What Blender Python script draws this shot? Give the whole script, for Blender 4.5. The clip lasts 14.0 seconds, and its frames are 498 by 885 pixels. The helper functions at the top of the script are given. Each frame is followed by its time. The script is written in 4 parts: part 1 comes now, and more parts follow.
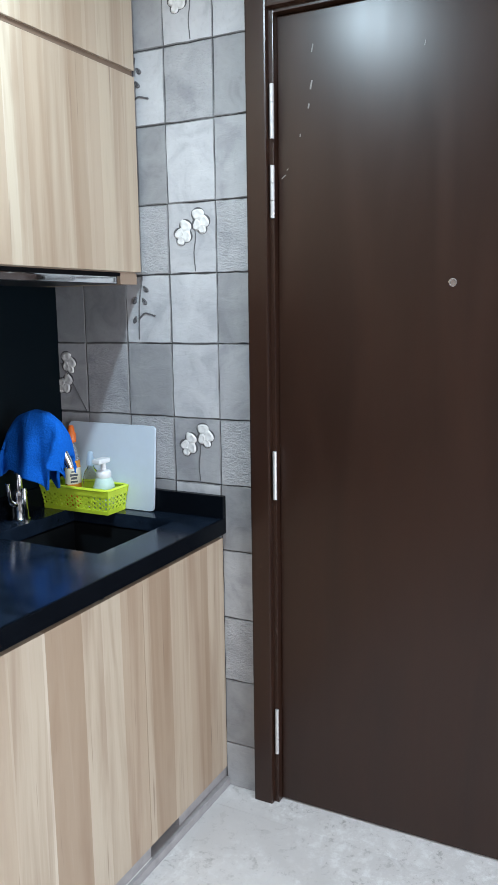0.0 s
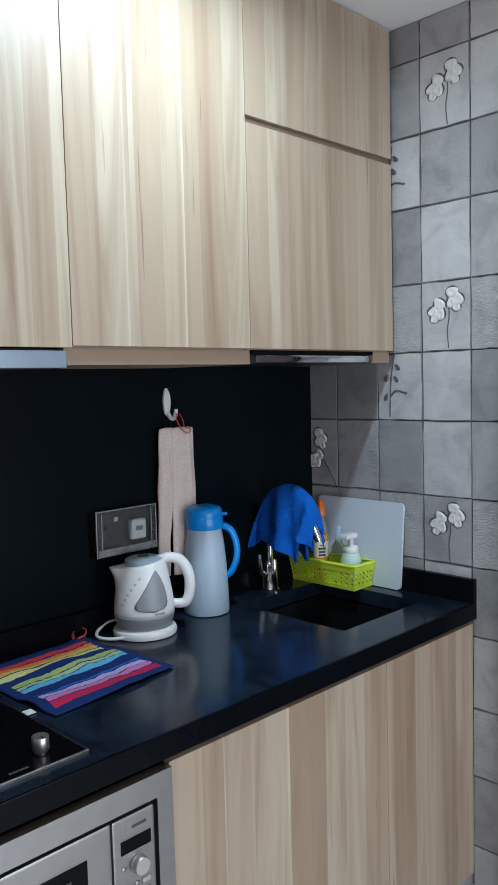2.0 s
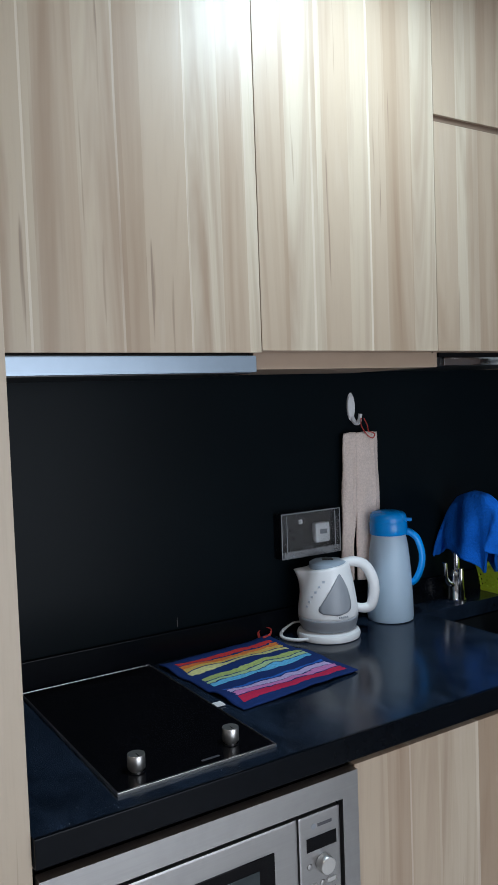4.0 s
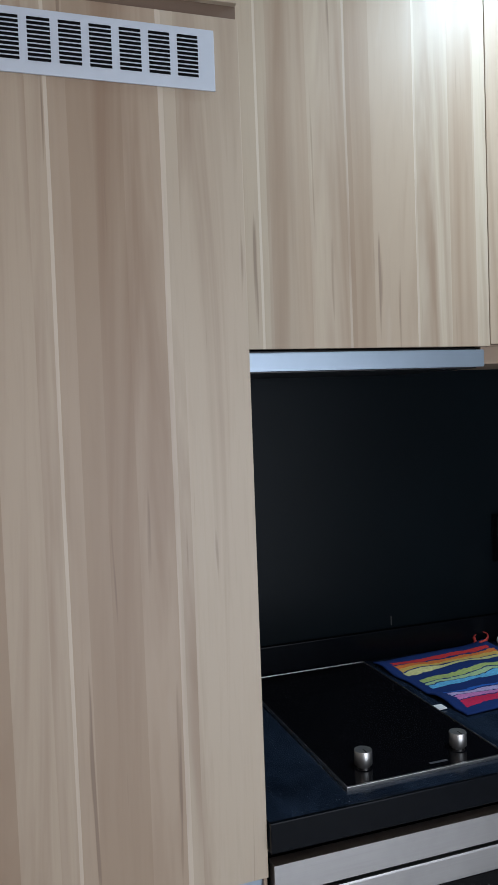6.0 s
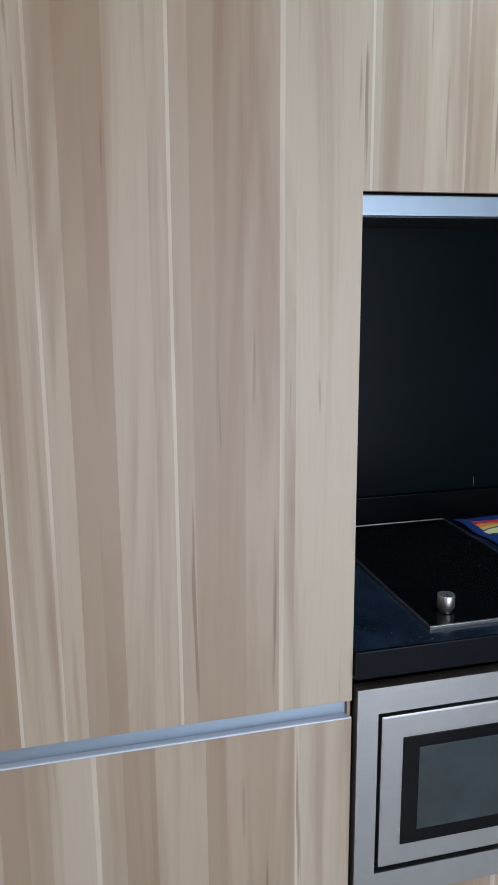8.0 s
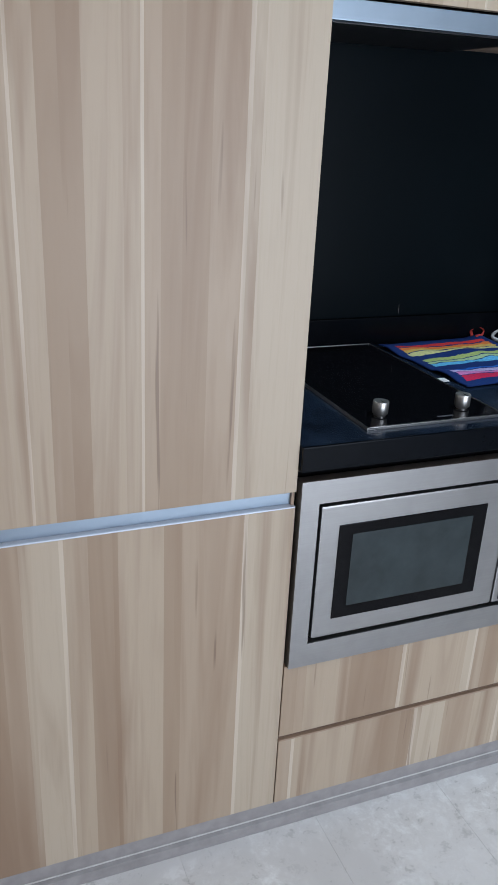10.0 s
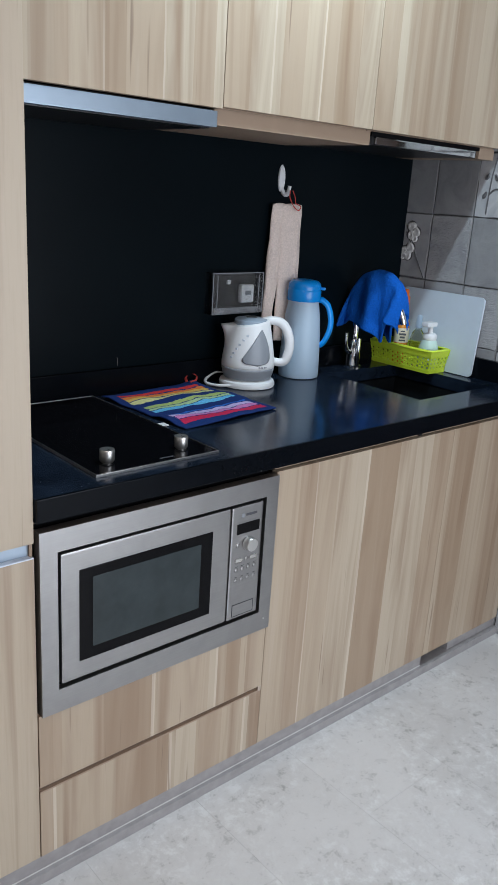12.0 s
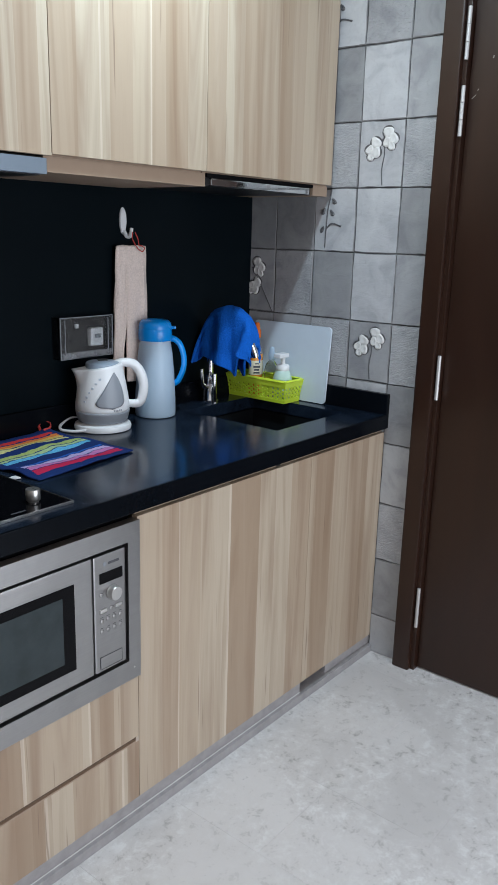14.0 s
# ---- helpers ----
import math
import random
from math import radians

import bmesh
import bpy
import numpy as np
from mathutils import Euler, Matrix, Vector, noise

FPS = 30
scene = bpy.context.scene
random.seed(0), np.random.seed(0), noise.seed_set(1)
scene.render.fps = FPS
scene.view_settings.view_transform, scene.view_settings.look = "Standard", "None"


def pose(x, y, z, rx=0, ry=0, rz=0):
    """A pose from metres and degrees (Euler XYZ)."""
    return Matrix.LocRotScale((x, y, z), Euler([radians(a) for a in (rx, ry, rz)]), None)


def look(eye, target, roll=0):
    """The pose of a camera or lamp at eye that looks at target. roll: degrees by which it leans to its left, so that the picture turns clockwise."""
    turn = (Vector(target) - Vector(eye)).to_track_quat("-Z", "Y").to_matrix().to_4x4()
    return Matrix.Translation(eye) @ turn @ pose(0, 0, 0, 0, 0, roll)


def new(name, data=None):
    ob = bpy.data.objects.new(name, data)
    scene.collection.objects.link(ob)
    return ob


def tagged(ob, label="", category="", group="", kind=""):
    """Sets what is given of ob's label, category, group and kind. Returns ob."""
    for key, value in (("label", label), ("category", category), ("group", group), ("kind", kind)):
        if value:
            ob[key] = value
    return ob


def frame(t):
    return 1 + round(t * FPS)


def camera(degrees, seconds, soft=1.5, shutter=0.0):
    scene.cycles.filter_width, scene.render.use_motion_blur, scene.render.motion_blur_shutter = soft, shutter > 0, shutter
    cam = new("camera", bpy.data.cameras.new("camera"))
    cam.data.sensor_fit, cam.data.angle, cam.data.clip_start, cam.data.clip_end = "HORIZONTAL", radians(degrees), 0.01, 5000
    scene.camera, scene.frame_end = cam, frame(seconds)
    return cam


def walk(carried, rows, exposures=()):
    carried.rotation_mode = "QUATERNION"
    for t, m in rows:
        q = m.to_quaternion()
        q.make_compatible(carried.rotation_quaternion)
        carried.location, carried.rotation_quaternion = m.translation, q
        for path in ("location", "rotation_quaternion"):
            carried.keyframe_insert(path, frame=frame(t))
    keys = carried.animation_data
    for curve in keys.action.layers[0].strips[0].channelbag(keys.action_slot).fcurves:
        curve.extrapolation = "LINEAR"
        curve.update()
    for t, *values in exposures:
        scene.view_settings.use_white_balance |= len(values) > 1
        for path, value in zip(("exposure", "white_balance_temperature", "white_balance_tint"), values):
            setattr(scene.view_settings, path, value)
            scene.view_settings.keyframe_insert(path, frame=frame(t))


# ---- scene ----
cam = camera(34.9, 14.0)
PATH = [
    (0, (-1.996, -1.721, 1.477), (-0.243, -0.816, 1.144), -0.8),
    (0.5, (-2.004, -1.719, 1.488), (-0.353, -0.622, 1.231), -1.2),
    (1, (-1.999, -1.726, 1.497), (-0.422, -0.511, 1.291), -1.3),
    (1.5, (-2.003, -1.728, 1.503), (-0.51, -0.409, 1.329), -1.4),
    (2, (-2.003, -1.726, 1.504), (-0.596, -0.311, 1.353), -1.5),
    (2.5, (-2.004, -1.730, 1.508), (-0.697, -0.223, 1.377), -1.7),
    (5, (-2.056, -1.709, 1.482), (-1.172, 0.082, 1.371), -2.1),
    (5.5, (-2.077, -1.697, 1.486), (-1.308, 0.146, 1.382), -2.1),
    (6, (-2.098, -1.685, 1.489), (-1.448, 0.203, 1.388), -2.1),
    (6.5, (-2.119, -1.674, 1.500), (-1.553, 0.243, 1.356), -1.8),
    (7, (-2.140, -1.669, 1.496), (-1.656, 0.259, 1.282), -1.2),
    (9.5, (-2.209, -1.702, 1.372), (-1.690, 0.100, 0.674), 1.7),
    (10, (-2.276, -1.723, 1.371), (-1.568, -0.007, 0.624), 2.85),
    (10.5, (-2.352, -1.767, 1.381), (-1.375, -0.193, 0.632), 4.1),
    (11, (-2.360, -1.800, 1.386), (-1.212, -0.308, 0.718), 4.3),
    (11.5, (-2.336, -1.813, 1.398), (-1.119, -0.355, 0.772), 3.9),
    (12, (-2.315, -1.825, 1.409), (-1.036, -0.408, 0.809), 3.7),
    (12.5, (-2.306, -1.838, 1.417), (-0.967, -0.465, 0.848), 3.0),
    (13, (-2.298, -1.847, 1.423), (-0.871, -0.555, 0.877), 2.5),
    (13.5, (-2.286, -1.853, 1.428), (-0.806, -0.617, 0.903), 2.1),
    (14, (-2.275, -1.852, 1.430), (-0.767, -0.639, 0.919), 1.6),
]
walk(cam, [(t, look(eye, target, roll)) for t, eye, target, roll in PATH],
     [(0, 0.68, 6100, 9), (0.5, 0.5, 6100, 9), (1.0, 0.28, 6120, 9), (1.5, 0.08, 6120, 9), (2.5, -0.05, 6120, 9), (5, -0.20, 6050, 10), (6.5, -0.18, 6120, 11), (7, -0.07, 5950, 10),
      (9.5, 0.20, 5850, 9), (11, 0.2, 6080, 10), (12, 0.17, 6180, 10), (14, 0.18, 6180, 10)])

# ---- light ----
world = bpy.data.worlds.new("world")
scene.world = world
world.use_nodes = True
world.node_tree.nodes["Background"].inputs[0].default_value = (0.75, 0.85, 1.0, 1)
world.node_tree.nodes["Background"].inputs[1].default_value = 0.02
CEIL = 2.515


def area_lamp(name, x, y, z, size, watts, colour, spread=180, target=None):
    data = bpy.data.lights.new(name, "AREA")
    data.shape, data.size, data.energy, data.color, data.spread = "DISK", size, watts, colour, radians(spread)
    ob = new(name, data)
    ob.matrix_world = look((x, y, z), target or (x, y + 0.0001, 0))
    return ob


# the second is unseen, added as warm fill on the tall unit
DOWNLIGHTS = [(-0.90, -0.75, 14.0, (0.75, 0.915, 1.0)), (-2.75, -1.95, 8.8, (1.0, 0.785, 0.68))]
for x, y, watts, colour in DOWNLIGHTS:
    area_lamp("downlight_lamp", x, y, CEIL - 0.012, 0.085, watts, colour, 172)
# soft fill light behind the camera, in the opening of an added, unseen window
data = bpy.data.lights.new("window_fill_light", "AREA")
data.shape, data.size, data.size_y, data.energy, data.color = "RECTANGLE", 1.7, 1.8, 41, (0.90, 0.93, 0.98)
new("window_fill_light", data).matrix_world = look((-1.05, -2.96, 0.96), (-1.05, 0.0, 0.96))


# ---- materials ----
def material(name):
    m = bpy.data.materials.new(name)
    m.use_nodes = True
    nt = m.node_tree
    return m, nt, nt.nodes["Principled BSDF"]


def node(nt, kind, **values):
    n = nt.nodes.new(kind)
    for k, v in values.items():
        if k == "operation":
            n.operation = v
        elif k == "dims":
            n.noise_dimensions = v
        else:
            n.inputs[k].default_value = v
    return n


def mix(nt, fac, a, b, blend="MIX"):
    n = nt.nodes.new("ShaderNodeMix")
    n.data_type, n.blend_type = "RGBA", blend
    for i, v in ((0, fac), (6, a), (7, b)):
        if isinstance(v, bpy.types.NodeSocket):
            nt.links.new(v, n.inputs[i])
        else:
            n.inputs[i].default_value = v if i == 0 else (*v, 1)
    return n.outputs[2]


def ramp(nt, fac, stops, constant=False):
    n = nt.nodes.new("ShaderNodeValToRGB")
    if constant:
        n.color_ramp.interpolation = "CONSTANT"
    el = n.color_ramp.elements
    while len(el) < len(stops):
        el.new(0.5)
    for e, (p, c) in zip(el, stops):
        e.position = p
        e.color = (c, c, c, 1) if isinstance(c, (int, float)) else (*c, 1)
    nt.links.new(fac, n.inputs[0])
    return n.outputs[0]


def position(nt, sx=1, sy=1, sz=1):
    g = nt.nodes.new("ShaderNodeNewGeometry")
    v = nt.nodes.new("ShaderNodeVectorMath")
    v.operation = "MULTIPLY"
    nt.links.new(g.outputs["Position"], v.inputs[0])
    v.inputs[1].default_value = (sx, sy, sz)
    return v.outputs[0]


def noise_tex(nt, vec, scale, detail=4, rough=0.55, distort=0.0):
    n = node(nt, "ShaderNodeTexNoise", Scale=scale, Detail=detail, Roughness=rough, Distortion=distort)
    nt.links.new(vec, n.inputs["Vector"])
    return n.outputs["Fac"]


def bump(nt, bsdf, height, strength, distance):
    b = node(nt, "ShaderNodeBump", Strength=strength, Distance=distance)
    nt.links.new(height, b.inputs["Height"])
    nt.links.new(b.outputs[0], bsdf.inputs["Normal"])


def plain(name, colour, rough=0.5, metal=0.0, vary=0.12, scale=30, bumpy=0.0, spec=0.5, trans=0.0, coat=0.0):
    """A surface of one colour with slight mottling in colour and gloss."""
    m, nt, b = material(name)
    pos = position(nt)
    n1 = noise_tex(nt, pos, scale, 5)
    n2 = noise_tex(nt, pos, scale / 8, 3)
    dark = tuple(c * (1 - vary) for c in colour)
    light = tuple(min(1, c * (1 + vary * 0.6)) for c in colour)
    c = mix(nt, n1, dark, light)
    nt.links.new(c, b.inputs["Base Color"])
    r = node(nt, "ShaderNodeMapRange")
    r.inputs[3].default_value, r.inputs[4].default_value = max(0, rough * 0.8), min(1, rough * 1.2)
    nt.links.new(n2, r.inputs[0])
    nt.links.new(r.outputs[0], b.inputs["Roughness"])
    b.inputs["Metallic"].default_value = metal
    b.inputs["Specular IOR Level"].default_value = spec
    b.inputs["Transmission Weight"].default_value = trans
    b.inputs["Coat Weight"].default_value = coat
    if bumpy:
        bump(nt, b, n1, 0.5, bumpy)
    return m


STRIP_TONES = {"D": (0.364, 0.273, 0.190), "T": (0.414, 0.322, 0.232), "M": (0.454, 0.367, 0.271), "P": (0.494, 0.415, 0.315), "H": (0.582, 0.505, 0.402)}


def wood_laminate(name, axis="X", shift=0.0, strips=None):
    """Vertical strips of pale hickory-like laminate, each strip of its own tone, with drawn-out grain.
    strips: where each strip begins along the run and its tone (dark, tan, mid, pale, hairline), and where the run ends."""
    m, nt, b = material(name)
    g = nt.nodes.new("ShaderNodeNewGeometry")
    sep = nt.nodes.new("ShaderNodeSeparateXYZ")
    nt.links.new(g.outputs["Position"], sep.inputs[0])
    # slow drift of the strip borders along the height
    vec_slow = position(nt, 3, 3, 0.9)
    drift = noise_tex(nt, vec_slow, 1.0, 2)
    add = node(nt, "ShaderNodeMath", operation="MULTIPLY_ADD")
    nt.links.new(drift, add.inputs[0])
    add.inputs[1].default_value = 0.012
    nt.links.new(sep.outputs[axis], add.inputs[2])
    sc = node(nt, "ShaderNodeMath", operation="MULTIPLY_ADD")
    nt.links.new(add.outputs[0], sc.inputs[0])
    sc.inputs[1].default_value, sc.inputs[2].default_value = 10.5, 7.3 + shift
    vor = nt.nodes.new("ShaderNodeTexVoronoi")
    vor.voronoi_dimensions = "1D"
    vor.inputs["Scale"].default_value = 1.0
    nt.links.new(sc.outputs[0], vor.inputs["W"])
    strip = nt.nodes.new("ShaderNodeSeparateColor")
    nt.links.new(vor.outputs["Color"], strip.inputs[0])
    if strips:
        (first, _), (last, _) = strips[0], strips[-1]
        along = nt.nodes.new("ShaderNodeMapRange")
        along.inputs[1].default_value, along.inputs[2].default_value = first + 0.004, last + 0.004
        low = node(nt, "ShaderNodeMath", operation="MULTIPLY_ADD")
        nt.links.new(drift, low.inputs[0])
        low.inputs[1].default_value = 0.008
        nt.links.new(sep.outputs[axis], low.inputs[2])
        nt.links.new(low.outputs[0], along.inputs[0])
        tone = ramp(nt, along.outputs[0], [((x - first) / (last - first), STRIP_TONES[k]) for x, k in strips[:-1]], True)
    else:
        tone = ramp(nt, strip.outputs[0], [(0.0, (0.330, 0.246, 0.180)), (0.28, (0.398, 0.313, 0.242)), (0.6, (0.474, 0.399, 0.324)), (1.0, (0.552, 0.491, 0.414))])
    # streaks of grain, offset from strip to strip
    off = nt.nodes.new("ShaderNodeVectorMath")
    off.operation = "MULTIPLY_ADD"
    nt.links.new(vor.outputs["Color"], off.inputs[0])
    off.inputs[1].default_value = (0.0, 0.0, 6.0)
    nt.links.new(position(nt, 1, 1, 0.055), off.inputs[2])
    broad = noise_tex(nt, off.outputs[0], 10, 4, 0.55, 1.6)
    fine = noise_tex(nt, off.outputs[0], 150, 4, 0.6, 0.3)
    c = mix(nt, ramp(nt, broad, [(0.46, 0.0), (0.72, 0.85)]), tone, (0.278, 0.187, 0.122))
    c = mix(nt, ramp(nt, broad, [(0.25, 0.18), (0.38, 0.0)]), c, (0.62, 0.56, 0.49))
    c = mix(nt, ramp(nt, fine, [(0.5, 0.0), (0.8, 0.16)]), c, (0.28, 0.205, 0.15))
    # rare dark cracks in the grain
    vec_c = position(nt, 1, 1, 0.035)
    crack = noise_tex(nt, vec_c, 75, 2, 0.4, 0.2)
    c = mix(nt, ramp(nt, crack, [(0.685, 0.0), (0.74, 0.6)]), c, (0.165, 0.105, 0.07))
    # pale hairline where two strips meet
    edge = nt.nodes.new("ShaderNodeTexVoronoi")
    edge.voronoi_dimensions, edge.feature = "1D", "DISTANCE_TO_EDGE"
    edge.inputs["Scale"].default_value = 1.0
    nt.links.new(sc.outputs[0], edge.inputs["W"])
    hair = node(nt, "ShaderNodeMath", operation="MULTIPLY")
    nt.links.new(ramp(nt, edge.outputs["Distance"], [(0.0, 0.6), (0.028, 0.0)]), hair.inputs[0])
    nt.links.new(ramp(nt, noise_tex(nt, position(nt, 5, 5, 0.5), 1.0, 2), [(0.44, 0.1), (0.60, 1.0)]), hair.inputs[1])
    if not strips:
        c = mix(nt, hair.outputs[0], c, (0.66, 0.60, 0.53))
    nt.links.new(c, b.inputs["Base Color"])
    r = ramp(nt, fine, [(0.2, 0.38), (0.9, 0.52)])
    nt.links.new(r, b.inputs["Roughness"])
    bump(nt, b, fine, 0.12, 0.0006)
    return m


def tile_glaze(name, low, high, rough_face):
    """Hand-made grey wall tile: each one its own grey, cloudy, with a ridged or a smooth face."""
    m, nt, b = material(name)
    info = nt.nodes.new("ShaderNodeObjectInfo")
    base = ramp(nt, info.outputs["Random"], [(0.0, (low, low, low * 1.04)), (1.0, (high, high, high * 1.03))])
    pos = position(nt)
    cloud = noise_tex(nt, pos, 11, 4, 0.55, 0.8)
    grain = noise_tex(nt, pos, 75, 5, 0.6)
    pale = min(0.62, high * 1.35)
    c = mix(nt, ramp(nt, cloud, [(0.35, 0.0), (0.72, 0.65)]), base, (pale, pale, pale))
    c = mix(nt, ramp(nt, cloud, [(0.28, 0.35), (0.45, 0.0)]), c, (low * 0.75, low * 0.75, low * 0.8))
    c = mix(nt, ramp(nt, grain, [(0.55, 0.0), (0.85, 0.3)]), c, (0.16, 0.155, 0.16))
    nt.links.new(c, b.inputs["Base Color"])
    nt.links.new(ramp(nt, cloud, [(0.2, 0.38), (0.8, 0.55)]), b.inputs["Roughness"])
    face = noise_tex(nt, position(nt, 1, 0.6, 1.25), 115 if rough_face else 22, 5, 0.62, 0.7)
    bump(nt, b, face, 1.0 if rough_face else 0.5, 0.007 if rough_face else 0.005)
    return m


def stone_floor():
    """Pale grey-beige marble with clouds, shell-like flecks and dark specks."""
    m, nt, b = material("pale_marble_floor")
    pos = position(nt)
    info = nt.nodes.new("ShaderNodeObjectInfo")
    cloud = noise_tex(nt, pos, 3.0, 5, 0.58, 0.6)
    vein = noise_tex(nt, pos, 23, 10, 0.78, 0.25)
    fleck = noise_tex(nt, pos, 60, 4, 0.6, 0.5)
    c = mix(nt, ramp(nt, cloud, [(0.3, 0.0), (0.7, 1.0)]), (0.545, 0.530, 0.522), (0.675, 0.660, 0.652))
    band = ramp(nt, cloud, [(0.41, 0.0), (0.52, 1.0), (0.65, 0.12)])
    f1 = node(nt, "ShaderNodeMath", operation="MULTIPLY")
    nt.links.new(band, f1.inputs[0])
    nt.links.new(ramp(nt, vein, [(0.50, 0.0), (0.60, 0.95)]), f1.inputs[1])
    c = mix(nt, f1.outputs[0], c, (0.78, 0.78, 0.775))
    f2 = node(nt, "ShaderNodeMath", operation="MULTIPLY")
    nt.links.new(band, f2.inputs[0])
    nt.links.new(ramp(nt, vein, [(0.34, 0.85), (0.44, 0.0)]), f2.inputs[1])
    c = mix(nt, f2.outputs[0], c, (0.30, 0.295, 0.285))
    c = mix(nt, ramp(nt, fleck, [(0.68, 0.0), (0.75, 0.55)]), c, (0.20, 0.195, 0.19))
    v = node(nt, "ShaderNodeMapRange")
    v.inputs[3].default_value, v.inputs[4].default_value = 0.0, 0.10
    nt.links.new(info.outputs["Random"], v.inputs[0])
    c = mix(nt, v.outputs[0], c, (0.34, 0.33, 0.32))
    nt.links.new(c, b.inputs["Base Color"])
    nt.links.new(ramp(nt, vein, [(0.2, 0.22), (0.8, 0.36)]), b.inputs["Roughness"])
    return m


def dark_door():
    """Dark walnut veneer, satin, with a fine upright grain."""
    m, nt, b = material("dark_walnut_veneer")
    grain = noise_tex(nt, position(nt, 1, 1, 0.06), 120, 5, 0.6, 0.3)
    broad = noise_tex(nt, position(nt, 1, 1, 0.15), 9, 4, 0.55, 0.8)
    c = mix(nt, ramp(nt, broad, [(0.3, 0.0), (0.7, 1.0)]), (0.0185, 0.0070, 0.0036), (0.028, 0.0108, 0.0056))
    c = mix(nt, ramp(nt, grain, [(0.4, 0.0), (0.8, 0.25)]), c, (0.022, 0.013, 0.010))
    nt.links.new(c, b.inputs["Base Color"])
    nt.links.new(ramp(nt, broad, [(0.2, 0.29), (0.8, 0.35)]), b.inputs["Roughness"])
    b.inputs["Specular IOR Level"].default_value = 0.50
    bump(nt, b, grain, 0.015, 0.0003)
    return m


def black_stone():
    """Near-black polished quartz worktop, blue haze of reflections and smears put into its colour, with tiny pale
    specks.
    """
    m, nt, b = material("black_quartz")
    pos = position(nt)
    cloud = noise_tex(nt, pos, 7, 5, 0.6, 0.5)
    speck = noise_tex(nt, pos, 420, 2, 0.5)
    blue_haze = noise_tex(nt, position(nt, 1, 0.45, 1), 9, 6, 0.65, 1.2)
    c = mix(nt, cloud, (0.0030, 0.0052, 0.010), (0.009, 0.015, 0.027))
    # bluish reflected haze and smears, painted into the base colour
    c = mix(nt, ramp(nt, blue_haze, [(0.40, 0.0), (0.72, 0.75)]), c, (0.022, 0.036, 0.064))
    c = mix(nt, ramp(nt, speck, [(0.71, 0.0), (0.75, 0.6)]), c, (0.18, 0.20, 0.22))
    nt.links.new(c, b.inputs["Base Color"])
    nt.links.new(ramp(nt, cloud, [(0.25, 0.12), (0.75, 0.22)]), b.inputs["Roughness"])
    b.inputs["Specular IOR Level"].default_value = 0.30
    return m


def brushed(name, colour, rough, sx=1, sy=1, sz=1):
    m, nt, b = material(name)
    line = noise_tex(nt, position(nt, sx, sy, sz), 300, 3, 0.6)
    smudge = noise_tex(nt, position(nt), 7, 4, 0.6, 0.4)
    c = mix(nt, line, tuple(v * 0.86 for v in colour), colour)
    c = mix(nt, ramp(nt, smudge, [(0.45, 0.0), (0.75, 0.6)]), c, tuple(v * 0.70 for v in colour))
    nt.links.new(c, b.inputs["Base Color"])
    b.inputs["Metallic"].default_value = 1.0
    nt.links.new(ramp(nt, smudge, [(0.2, rough * 0.85), (0.8, rough * 1.25)]), b.inputs["Roughness"])
    bump(nt, b, line, 0.08, 0.0004)
    return m


def terry(name, colour, size=220, depth=0.002):
    m, nt, b = material(name)
    pos = position(nt)
    loop = noise_tex(nt, pos, size, 3, 0.6)
    wide = noise_tex(nt, pos, 14, 4, 0.6)
    c = mix(nt, loop, tuple(v * 0.62 for v in colour), tuple(min(1, v * 1.15) for v in colour))
    c = mix(nt, ramp(nt, wide, [(0.4, 0.0), (0.75, 0.3)]), c, tuple(v * 0.7 for v in colour))
    nt.links.new(c, b.inputs["Base Color"])
    b.inputs["Roughness"].default_value = 0.95
    b.inputs["Specular IOR Level"].default_value = 0.1
    bump(nt, b, loop, 0.8, depth)
    return m


